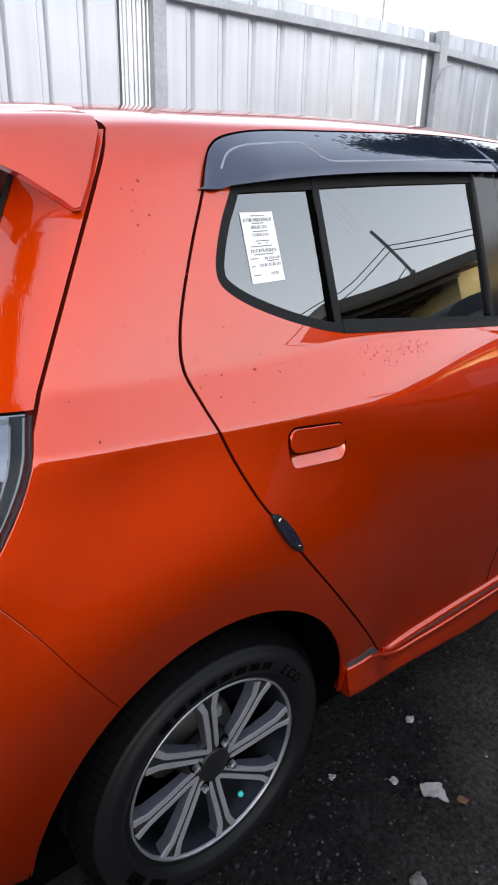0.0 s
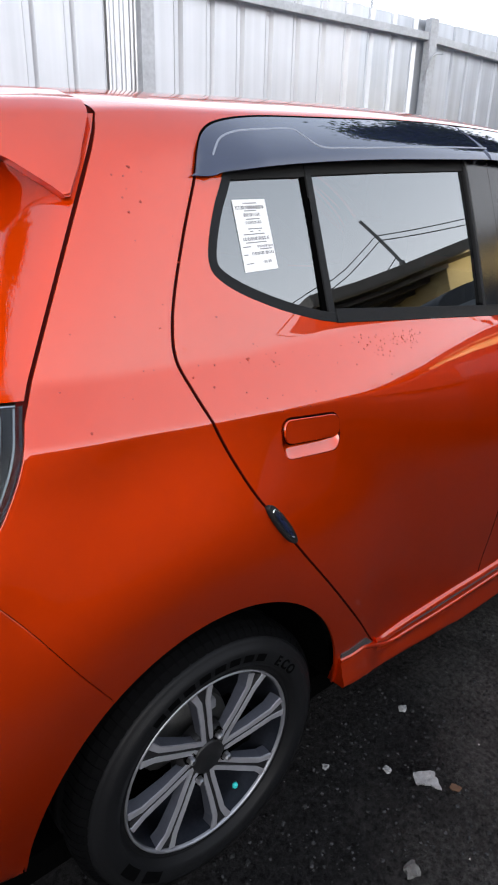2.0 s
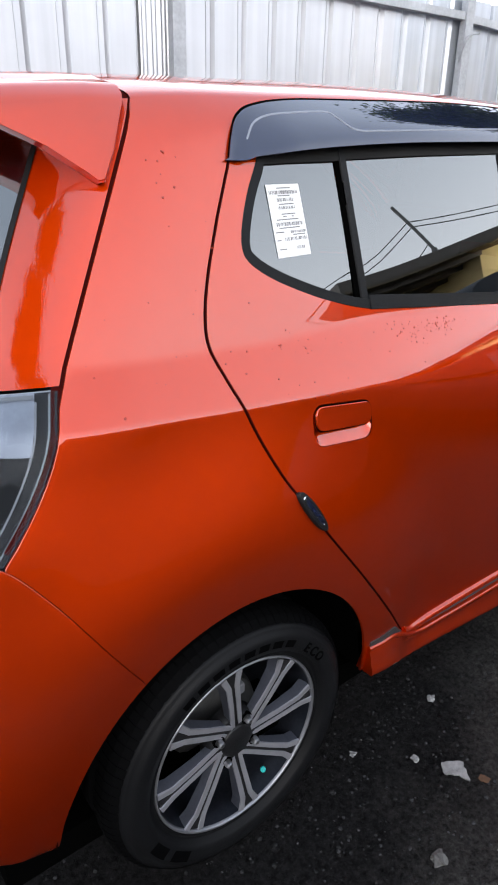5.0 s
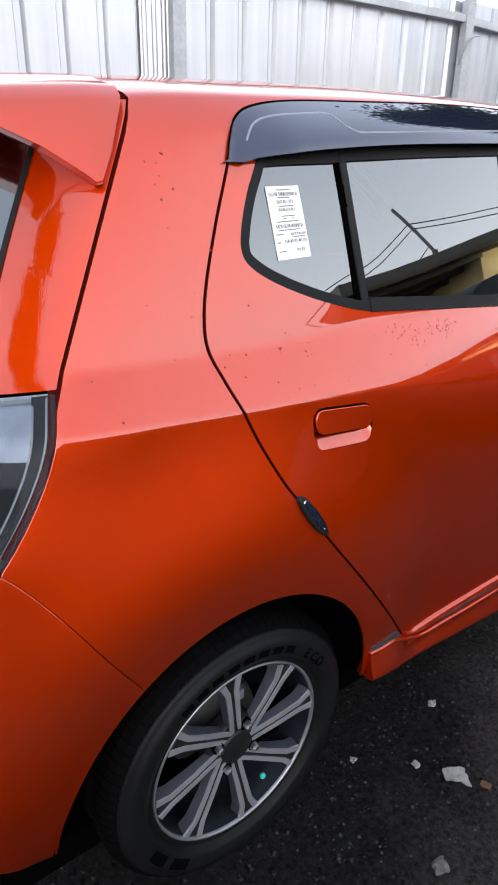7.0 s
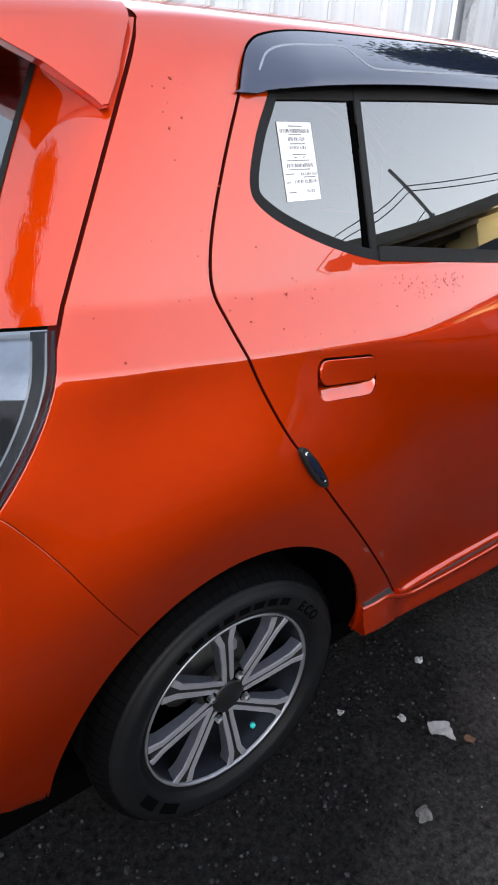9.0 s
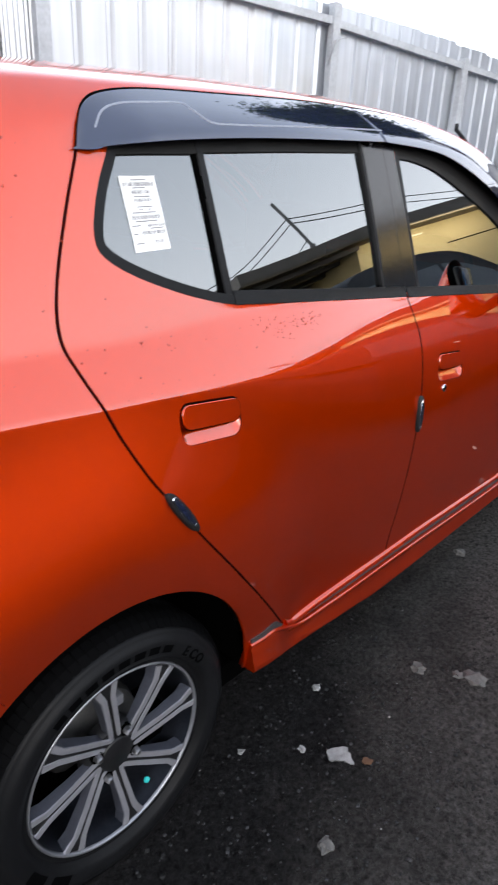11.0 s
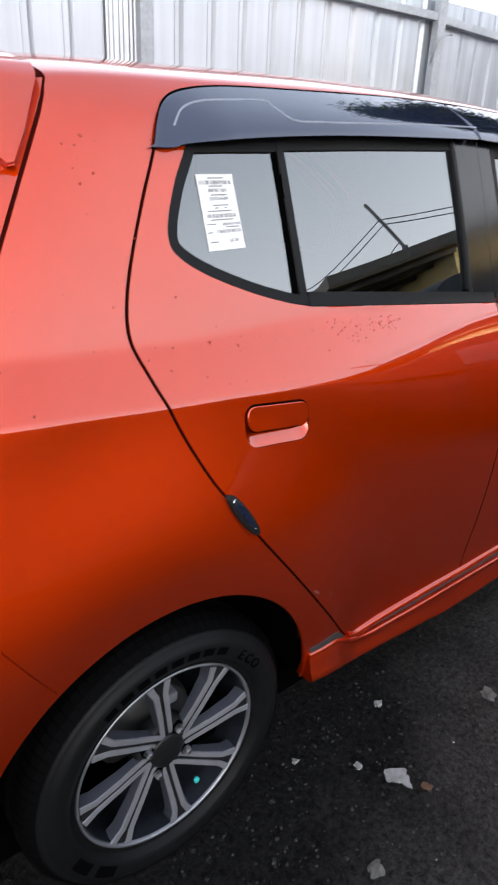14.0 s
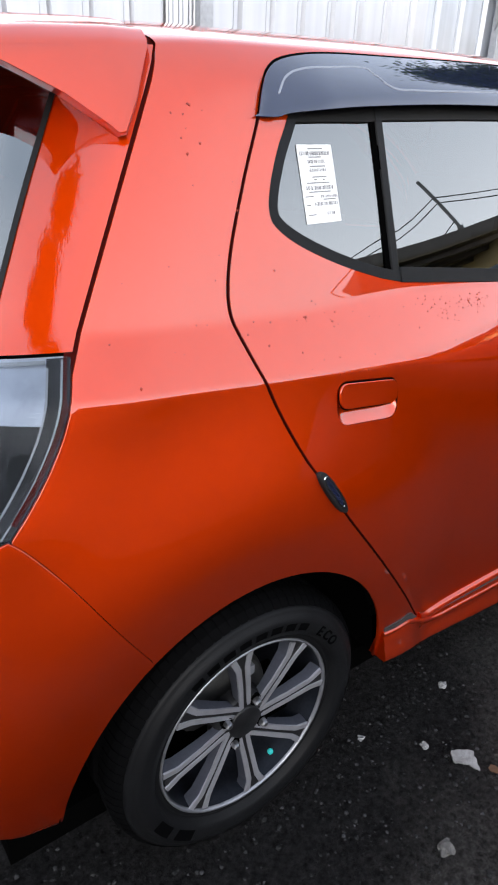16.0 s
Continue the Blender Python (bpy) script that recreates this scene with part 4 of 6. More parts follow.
# ---- door mirror ----
def mirror(side):
    """Folded outside mirror: rounded painted shell, dark foot, bright strip and a glass towards the door."""
    bm = bmesh.new()
    bmesh.ops.create_uvsphere(bm, u_segments=32, v_segments=20, radius=1)
    for v in bm.verts:
        x, y, z = v.co
        taper = 1 - 0.22 * max(0, x) ** 2
        out = max(0.0, -y)
        taper *= 1 - 0.88 * out ** 1.6
        v.co = (0.092 * math.copysign(abs(x) ** 0.82, x), 0.084 * math.copysign(abs(y) ** 0.95, y) * (0.26 if y > 0 else 1.0), 0.082 * math.copysign(abs(z) ** 0.72, z) * taper * (0.75 if z < 0 else 1.0) - 0.018 * out)
    # the painted cap ends at an edge; the side towards the door is black
    back = bm.copy()
    for piece, outer in ((bm, True), (back, False)):
        bmesh.ops.bisect_plane(piece, geom=piece.verts[:] + piece.edges[:] + piece.faces[:], plane_co=(-0.03, -0.004, 0), plane_no=(-0.22, 0.974, 0.05), clear_outer=outer, clear_inner=not outer)
    hm = part("mirror_housing", bm, M_PAINT, car)
    part("mirror_back", back, M_DARK, hm)
    hm.matrix_basis = pose(1.780, -0.060, 1.070, 0, 0, -14)
    part("mirror_foot", box_bm((-0.060, -0.046, -0.080), (0.085, 0.10, -0.054), 0.016), M_PLASTIC, hm)
    part("mirror_strip", box_bm((-0.072, -0.058, -0.056), (0.080, -0.01, -0.049), 0.0025), M_CHROME, hm)
    part("mirror_rim", box_bm((-0.104, 0.006, -0.046), (0.100, 0.030, 0.050), 0.012), M_PLASTIC, hm)
    part("mirror_glass", box_bm((-0.088, 0.029, -0.036), (0.084, 0.032, 0.040), 0.001), M_VISOR, hm)
    if side < 0:
        hm.matrix_basis = pose(1.795, 2 * HALF + 0.060, 1.062, 0, 0, 14) @ Matrix.Diagonal((1, -1, 1, 1))


mirror(1)
mirror(-1)

# small chrome badge on the wing, wiper blade
c, n = at_side(2.185, 0.835)
for k, (dx, dz, w, h) in enumerate(((-0.018, 0, 0.012, 0.016), (0.0, 0.0, 0.012, 0.016), (0.018, 0.0, 0.012, 0.016), (0.002, 0.018, 0.022, 0.007))):
    q = dense([(2.185 + dx - w / 2, 0.835 + dz - h / 2), (2.185 + dx + w / 2, 0.835 + dz - h / 2), (2.185 + dx + w / 2, 0.835 + dz + h / 2), (2.185 + dx - w / 2, 0.835 + dz + h / 2), (2.185 + dx - w / 2, 0.835 + dz - h / 2)], 0.01)[:-1]
    side_skin("wing_badge", q, M_CHROME, car, off=-0.002, thick=0.003, both=False)
tube("wiper", [(1.80, 0.404, 1.512), (1.805, 0.406, 1.494), (1.90, 0.41, 1.462), (2.1, 0.45, 1.32)], 0.007, M_PLASTIC, car)

# ---- cabin ----
M_SEAT = mat("dark_seat_cloth", (0.03, 0.03, 0.033), rough=0.9, var=0.2, scale=30)
M_TRIM = mat("dark_cabin_trim", (0.025, 0.025, 0.027), rough=0.7, var=0.2, scale=20)
box("cabin_floor", (0.40, 0.12, 0.25), (2.2, 1.48, 0.30), M_TRIM, car)
box("rear_bench", (0.10, 0.32, 0.30), (0.62, 1.28, 0.60), M_SEAT, car, 0.05)
box("rear_backrest", (0.0, 0.24, 0.55), (0.16, 1.36, 1.08), M_SEAT, car, 0.05)
for y in (0.45, 1.15):
    box("headrest", (0.02, y - 0.12, 1.08), (0.11, y + 0.12, 1.20), M_SEAT, car, 0.03)
    box("front_seat", (1.05, y - 0.24, 0.30), (1.55, y + 0.24, 0.58), M_SEAT, car, 0.05)
    box("front_backrest", (0.90, y - 0.23, 0.50), (1.06, y + 0.23, 1.12), M_SEAT, car, 0.05)
    box("headrest", (0.90, y - 0.12, 1.10), (1.0, y + 0.12, 1.26), M_SEAT, car, 0.03)
box("dashboard", (1.88, 0.14, 0.60), (2.25, 1.46, 0.99), M_TRIM, car, 0.05)
box("headlining", (-0.02, 0.30, 1.425), (1.35, 1.30, 1.435), M_TRIM, car)
wheel_pts = [(1.80 + 0.06 * math.cos(a), 0.45 + 0.18 * math.sin(a), 0.98 + 0.17 * math.cos(a)) for a in np.linspace(0, 2 * math.pi, 33)]
tube("steering_wheel", wheel_pts, 0.014, M_PLASTIC, car)


# ---- wheels ----
def turned(name, prof, material, parent, n=72, sharp=None):
    """A turned shape: profile of (radius, y) about the axle."""
    verts, faces = [], []
    k = len(prof)
    for i in range(n):
        a = 2 * math.pi * i / n
        verts += [(r * math.cos(a), y, r * math.sin(a)) for r, y in prof]
    for i in range(n):
        for j in range(k - 1):
            faces.append((i * k + j, i * k + j + 1, ((i + 1) % n) * k + j + 1, ((i + 1) % n) * k + j))
    ob = mesh_ob(name, verts, faces, material, parent)
    if sharp:
        ob.data.set_sharp_from_angle(angle=radians(sharp))
    return ob


def polar(r, a, y=0.0):
    return Vector((r * math.cos(radians(a)), y, r * math.sin(radians(a))))


def bar_between(verts, faces, path, widths, y_front, y_back, flank=0.0):
    """A flat bar along a path of points in the wheel's plane; its front follows y_front and its flanks slope outwards by flank."""
    k0 = len(verts)
    m = len(path)
    for i, p in enumerate(path):
        d = (path[min(i + 1, m - 1)] - path[max(i - 1, 0)]).normalized()
        s = Vector((-d.z, 0, d.x))
        for sg, yy, kk, fl in ((-1, y_front[i], 0.86, 0), (1, y_front[i], 0.86, 0), (1, y_back[i], 1.0, flank), (-1, y_back[i], 1.0, flank)):
            verts.append(Vector((p.x, 0, p.z)) + s * sg * (widths[i] / 2 * kk + fl * (0.35 + 0.65 * i / (m - 1))) + Vector((0, yy, 0)))
    for i in range(m - 1):
        a, b = k0 + 4 * i, k0 + 4 * (i + 1)
        for j in range(4):
            faces.append((a + j, a + (j + 1) % 4, b + (j + 1) % 4, b + j))
    faces += [tuple(k0 + j for j in (3, 2, 1, 0)), tuple(k0 + 4 * (m - 1) + j for j in range(4))]


def spoke(parent, a_end, a_hub, inner, apex):
    """One forked spoke: dark painted body with two machined strips and a dark groove between them."""
    rs = [0.040, 0.070, 0.105, 0.158, 0.188]
    p0, p1 = polar(rs[0], a_hub), polar(rs[-1], a_end)
    path = [p0.lerp(p1, (r - rs[0]) / (rs[-1] - rs[0])) for r in rs]
    yf = [0.016, 0.0125, 0.008, 0.003, 0.002]
    v, f = [], []
    bar_between(v, f, path, [0.029, 0.031, 0.034, 0.040, 0.054], [q + 0.003 for q in yf], [0.034, 0.031, 0.028, 0.026, 0.030], 0.0015)
    ob = mesh_ob("spoke", v, f, M_ALLOY_DARK, parent, smooth=False)
    v, f = [], []
    bar_between(v, f, path, [0.012, 0.012, 0.0125, 0.016, 0.034], [q + 0.0022 for q in yf], [q + 0.006 for q in yf])
    mesh_ob("groove", v, f, M_PLASTIC, ob, smooth=False)
    for sg in (-1, 1):
        v, f = [], []
        shifted = []
        for i, p in enumerate(path):
            d = (path[min(i + 1, 4)] - path[max(i - 1, 0)]).normalized()
            s = Vector((-d.z, 0, d.x))
            shifted.append(p + s * sg * [0.0085, 0.0086, 0.0088, 0.0098, 0.0190][i])
        w = [0.0096, 0.0107, 0.0115, 0.0124, 0.0148]
        if sg == inner:
            shifted[0] = apex
        sl = slice(0, 5)
        bar_between(v, f, shifted[sl], w[sl], yf[sl], [q + 0.0035 for q in yf][sl])
        mesh_ob("machined_face", v, f, M_ALLOY, ob, smooth=False)


def sidewall_text(parent, text, a_mid, r, size, material):
    """Raised letters bent round the tyre's sidewall, tops outwards."""
    step = 360 * size * 0.86 / (2 * math.pi * r)
    for i, ch in enumerate(text):
        cu = bpy.data.curves.new("letter", "FONT")
        cu.body, cu.size, cu.extrude, cu.align_x = ch, size, 0.0012, "CENTER"
        cu.offset = 0.0007
        tmp = new("letter_curve", cu)
        dg = bpy.context.evaluated_depsgraph_get()
        me = bpy.data.meshes.new_from_object(tmp.evaluated_get(dg))
        bpy.data.objects.remove(tmp)
        a = a_mid - (i - (len(text) - 1) / 2) * step
        me.materials.clear()
        me.materials.append(material)
        ob = new("letter", me)
        ob.parent = parent
        # x along the tangent (clockwise seen from outside), y outwards, z towards the viewer
        ob.matrix_basis = Matrix.Translation(polar(r, a, -0.0135)) @ Matrix((
            (math.sin(radians(a)), math.cos(radians(a)), 0, 0), (0, 0, -1, 0), (-math.cos(radians(a)), math.sin(radians(a)), 0, 0), (0, 0, 0, 1)))


M_MARK = mat("raised_rubber_marks", (0.0014, 0.0014, 0.0016), rough=0.8, spec=0.02, var=0.2, scale=20)
M_NUT = mat("dull_steel_nut", (0.22, 0.22, 0.23), rough=0.3, metal=0.9, var=0.2, scale=60)
M_TEAL = mat("teal_valve_cap", (0.02, 0.42, 0.40), rough=0.4)


def wheel(x, y, turn=0.0, flip=False, spin=0.0):
    w = new("wheel")
    w.parent = car
    w.matrix_basis = pose(x, y, 0.29, 0, 0, (180 if flip else 0) + turn) @ pose(0, 0, 0, 0, -spin, 0)
    tyre = turned("tyre", [(0.196, 0.010), (0.199, 0.0), (0.204, 0.003), (0.2105, 0.003), (0.2135, -0.0100), (0.226, -0.013), (0.240, -0.0145), (0.252, -0.0130), (0.2545, -0.0085), (0.262, -0.006), (0.271, 0.000), (0.262, 0.02), (0.2, 0.02)], M_TYRE, w, 120)
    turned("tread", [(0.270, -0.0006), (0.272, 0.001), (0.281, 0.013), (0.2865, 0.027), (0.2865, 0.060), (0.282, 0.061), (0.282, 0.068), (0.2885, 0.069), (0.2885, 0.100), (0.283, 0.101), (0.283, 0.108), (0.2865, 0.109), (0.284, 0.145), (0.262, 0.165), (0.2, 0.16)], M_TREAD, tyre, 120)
    # shoulder blocks
    v, f = [], []
    for i in range(92):
        a0, a1 = 360 / 92 * i, 360 / 92 * (i + 0.80)
        k = len(v)
        for a in (a0, a1):
            v += [polar(0.2705, a, -0.0018), polar(0.2825, a, 0.0125), polar(0.2892, a, 0.030), polar(0.2892, a, 0.058), polar(0.280, a, 0.058), polar(0.268, a, 0.01)]
        f += [(k + j, k + j + 1, k + 6 + j + 1, k + 6 + j) for j in range(5)] + [tuple(k + j for j in range(6))[::-1], tuple(k + 6 + j for j in range(6))]
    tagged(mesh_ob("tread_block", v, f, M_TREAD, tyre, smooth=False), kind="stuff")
    sidewall_text(tyre, "ECO", 42, 0.2215, 0.029, M_MARK)
    # the maker's lettering, as plain bars
    for i in range(8):
        a = 60 + i * 8.6
        v, f = [], []
        for q in range(5):
            v += [polar(0.2245, a + q * 1.55, -0.0139), polar(0.2405, a + q * 1.55, -0.0154)]
        mesh_ob("sidewall_bar", v, [(2 * q, 2 * q + 1, 2 * q + 3, 2 * q + 2) for q in range(4)], M_MARK, tyre, smooth=False)
    for a0 in (205, 222):
        v, f = [], []
        for i in range(9):
            for r, yy in ((0.222, -0.0133), (0.244, -0.0155)):
                v.append(polar(r, a0 + i * 1.5, yy))
        f = [(2 * i, 2 * i + 1, 2 * i + 3, 2 * i + 2) for i in range(8)]
        mesh_ob("sidewall_panel", v, f, M_MARK, tyre, smooth=False)
    turned("rim_barrel", [(0.189, 0.006), (0.186, 0.02), (0.174, 0.05), (0.165, 0.15), (0.0, 0.155)], mat("blackened_barrel", (0.030, 0.033, 0.042), rough=0.36, metal=0.85, spec=0.2, var=0.3, scale=20), w)
    turned("rim_lip", [(0.1955, 0.012), (0.1965, 0.004), (0.1955, 0.0), (0.1925, 0.0), (0.1910, 0.004), (0.189, 0.012)], mat("dulled_rim_edge", (0.26, 0.265, 0.29), rough=0.38, metal=0.7, var=0.15, scale=40), w, 96)
    turned("brake_drum", [(0.0, 0.075), (0.085, 0.075), (0.098, 0.083), (0.104, 0.10), (0.104, 0.15)], M_STEEL, w, 48, 35)
    bracket = box("brake_cylinder", (-0.014, 0.058, -0.012), (0.014, 0.085, 0.012), mat("pale_cast_alloy", (0.30, 0.31, 0.34), rough=0.5, metal=0.5, var=0.2, scale=60), w, 0.004)
    bracket.location = polar(0.083, 62)
    nut0 = 61.4
    for k in range(4):
        v_ang = nut0 + 45 + 90 * k
        apex = polar(0.0375, v_ang - 4)
        spoke(w, 97.5 + 90 * k, v_ang - 17, 1, apex)
        spoke(w, 142.5 + 90 * k, v_ang + 15, -1, apex)
    hub = turned("hub_cap", [(0.0, 0.0120), (0.034, 0.0125), (0.0355, 0.0135), (0.037, 0.016), (0.060, 0.019), (0.066, 0.028), (0.066, 0.05)], M_PLASTIC, w, 48, 40)
    for k in range(4):
        seat_ = turned("nut_seat", [(0.0125, 0.022), (0.0125, 0.0145), (0.0105, 0.014), (0.0105, 0.022)], M_DARK, w, 20)
        seat_.location = polar(0.050, nut0 + 90 * k)
        nut = turned("wheel_nut", [(0.0, 0.002), (0.005, 0.0025), (0.0075, 0.006), (0.0085, 0.010), (0.0085, 0.024)], M_NUT, w, 6, 30)
        nut.location = polar(0.050, nut0 + 90 * k)
    tube("valve", [polar(0.150, -60, 0.020), polar(0.130, -61, 0.006)], 0.0045, M_PLASTIC, w)
    tube("valve_cap", [polar(0.134, -61, 0.008), polar(0.124, -61.5, 0.001)], 0.0062, M_TEAL, w)
    return w


wheel(0.0, 0.0)
wheel(2.455, 0.004, spin=20)
wheel(0.0, 2 * HALF, 0, True)
wheel(2.455, 2 * HALF, 0, True)


# wheel housings
def housing(cx, ax, az):
    for flip in (False, True):
        rows = []
        for a in np.linspace(-1, 181, 30):
            r = []
            for yy in (0.004, 0.03, 0.26):
                rr = AR + 0.006 if yy < 0.1 else AR - 0.0
                y = yy if not flip else 2 * HALF - yy
                r.append((ax + rr * math.cos(radians(a)), y, az + rr * math.sin(radians(a))))
            r.append((cx, 0.262 if not flip else 2 * HALF - 0.262, 0.29))
            rows.append(np.array(r))
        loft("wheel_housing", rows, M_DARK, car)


housing(0.0, AX, AZ)
housing(2.455, 2.445, 0.308)
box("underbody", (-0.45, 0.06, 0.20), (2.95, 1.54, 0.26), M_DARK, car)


# ---- water drops on the panels ----
def drops():
    rd = random.Random(11)
    v, f = [], []

    def drop(x, z, r):
        if x < seam_x(z) + 0.03 or inside(grow(w_rear, 0.02), np.array([[x, z]]))[0]:
            return
        p, n = side_point(np.array([x]), np.array([z]))
        p, n = Vector(p[0]), Vector(n[0])
        q = n.to_track_quat("Z", "Y")
        k = len(v)
        sx = rd.uniform(0.8, 1.2)
        for h, rr in ((-0.0002, 1.0), (0.30 * r, 0.85), (0.48 * r, 0.45)):
            for i in range(8):
                a = math.pi * i / 4
                v.append(p + q @ Vector((r * rr * math.cos(a) * sx, r * rr * math.sin(a), h)))
        v.append(p + q @ Vector((0, 0, 0.55 * r)))
        for j in range(2):
            for i in range(8):
                f.append((k + j * 8 + i, k + j * 8 + (i + 1) % 8, k + (j + 1) * 8 + (i + 1) % 8, k + (j + 1) * 8 + i))
        f.extend((k + 16 + i, k + 16 + (i + 1) % 8, k + 24) for i in range(8))
    for x0, z0, sx, sz, num, r in ((0.55, 1.045, 0.075, 0.012, 70, 0.0022), (0.40, 1.07, 0.10, 0.02, 14, 0.002), (0.16, 1.066, 0.03, 0.012, 12, 0.0024), (-0.05, 1.335, 0.025, 0.02, 10, 0.0026), (-0.10, 1.06, 0.10, 0.025, 16, 0.0026), (0.25, 1.02, 0.15, 0.03, 12, 0.002), (-0.05, 1.15, 0.10, 0.05, 7, 0.002), (0.02, 1.25, 0.06, 0.08, 5, 0.002)):
        for _ in range(num):
            drop(rd.gauss(x0, sx), rd.gauss(z0, sz), r * rd.uniform(0.35, 0.95))
    ob = mesh_ob("water", v, f, mat("water", (0.30, 0.025, 0.008), rough=0.04, spec=0.4), car)
    tagged(ob, "clear water beads on the paint", kind="stuff")


drops()

# ---- ground ----
def axis(lo, hi, far, step):
    near = np.arange(lo, hi, step)
    grow_ = np.geomspace(step, far, 26)
    return np.concatenate([(lo - grow_)[::-1], near, hi + grow_])


def asphalt():
    m = bpy.data.materials.new("worn_asphalt")
    m.use_nodes = True
    nt = m.node_tree
    p = nt.nodes["Principled BSDF"]
    p.inputs["Roughness"].default_value = 0.85
    p.inputs["Specular IOR Level"].default_value = 0.05
    tc = nt.nodes.new("ShaderNodeTexCoord")

    def noise_tex(scale, detail=6, rough=0.6):
        nn = nt.nodes.new("ShaderNodeTexNoise")
        nn.inputs["Scale"].default_value = scale
        nn.inputs["Detail"].default_value = detail
        nn.inputs["Roughness"].default_value = rough
        nt.links.new(tc.outputs["Object"], nn.inputs["Vector"])
        return nn

    def ramp(src, a, b, c0, c1):
        r = nt.nodes.new("ShaderNodeValToRGB")
        r.color_ramp.elements[0].position, r.color_ramp.elements[1].position = a, b
        r.color_ramp.elements[0].color, r.color_ramp.elements[1].color = (*c0, 1), (*c1, 1)
        nt.links.new(src, r.inputs[0])
        return r
    fine, mid, wide = noise_tex(240, 5, 0.8), noise_tex(70, 10, 0.75), noise_tex(2.6, 9, 0.68)
    vor = nt.nodes.new("ShaderNodeTexVoronoi")
    vor.inputs["Scale"].default_value = 290
    nt.links.new(tc.outputs["Object"], vor.inputs["Vector"])
    base = ramp(mid.outputs["Fac"], 0.36, 0.74, (0.0005, 0.0005, 0.0006), (0.0420, 0.0403, 0.0416))
    grit = ramp(vor.outputs["Color"], 0.84, 0.99, (0, 0, 0), (0.022, 0.022, 0.022))
    add = nt.nodes.new("ShaderNodeMix")
    add.data_type, add.blend_type = "RGBA", "ADD"
    add.inputs["Factor"].default_value = 0.8
    nt.links.new(base.outputs[0], add.inputs["A"])
    nt.links.new(grit.outputs[0], add.inputs["B"])
    # brown soil drifts over the asphalt away from the car; the slope also paints the car's contact shade as darker
    # ground
    sep = nt.nodes.new("ShaderNodeSeparateXYZ")
    nt.links.new(tc.outputs["Object"], sep.inputs[0])
    ma = nt.nodes.new("ShaderNodeMath")
    ma.operation = "MULTIPLY_ADD"
    nt.links.new(wide.outputs["Fac"], ma.inputs[0])
    ma.inputs[1].default_value = 1.15
    lean = nt.nodes.new("ShaderNodeMath")
    lean.operation = "MULTIPLY_ADD"
    lean.inputs[1].default_value = -0.42
    nt.links.new(sep.outputs[0], lean.inputs[0])
    nt.links.new(sep.outputs[1], lean.inputs[2])
    nt.links.new(lean.outputs[0], ma.inputs[2])
    mr = nt.nodes.new("ShaderNodeMapRange")
    mr.inputs["From Min"].default_value, mr.inputs["From Max"].default_value = 0.36, -0.22
    nt.links.new(ma.outputs[0], mr.inputs["Value"])
    mx = nt.nodes.new("ShaderNodeMix")
    mx.data_type = "RGBA"
    strip = nt.nodes.new("ShaderNodeMapRange")
    strip.inputs["From Min"].default_value, strip.inputs["From Max"].default_value = -1.1, -0.2
    frayed = nt.nodes.new("ShaderNodeMath")
    frayed.operation = "MULTIPLY_ADD"
    frayed.inputs[1].default_value = 1.3
    nt.links.new(wide.outputs["Fac"], frayed.inputs[0])
    nt.links.new(sep.outputs[1], frayed.inputs[2])
    nt.links.new(frayed.outputs[0], strip.inputs["Value"])
    both = nt.nodes.new("ShaderNodeMath")
    both.operation = "MULTIPLY"
    nt.links.new(mr.outputs[0], both.inputs[0])
    nt.links.new(strip.outputs[0], both.inputs[1])
    nt.links.new(both.outputs[0], mx.inputs["Factor"])
    nt.links.new(add.outputs["Result"], mx.inputs["A"])
    lit_dirt = ramp(mid.outputs["Fac"], 0.36, 0.70, (0.028, 0.0265, 0.0255), (0.190, 0.180, 0.171))
    nt.links.new(lit_dirt.outputs[0], mx.inputs["B"])
    nt.links.new(mx.outputs["Result"], p.inputs["Base Color"])
    b = nt.nodes.new("ShaderNodeBump")
    b.inputs["Distance"].default_value = 0.009
    nt.links.new(fine.outputs["Fac"], b.inputs["Height"])
    b2 = nt.nodes.new("ShaderNodeBump")
    b2.inputs["Distance"].default_value = 0.035
    nt.links.new(mid.outputs["Fac"], b2.inputs["Height"])
    # granules with dark cracks between them
    crk = ramp(vor.outputs["Distance"], 0.15, 0.85, (1.15, 1.15, 1.15), (0.75, 0.75, 0.75))
    dk = nt.nodes.new("ShaderNodeMix")
    dk.data_type, dk.blend_type = "RGBA", "MULTIPLY"
    dk.inputs["Factor"].default_value = 1.0
    nt.links.new(mx.outputs["Result"], dk.inputs["A"])
    nt.links.new(crk.outputs[0], dk.inputs["B"])
    nt.links.new(dk.outputs["Result"], p.inputs["Base Color"])
    b3 = nt.nodes.new("ShaderNodeBump")
    b3.invert = True
    b3.inputs["Distance"].default_value = 0.003
    nt.links.new(vor.outputs["Distance"], b3.inputs["Height"])
    nt.links.new(b.outputs[0], b3.inputs["Normal"])
    nt.links.new(b3.outputs[0], b2.inputs["Normal"])
    nt.links.new(b2.outputs[0], p.inputs["Normal"])
    return m


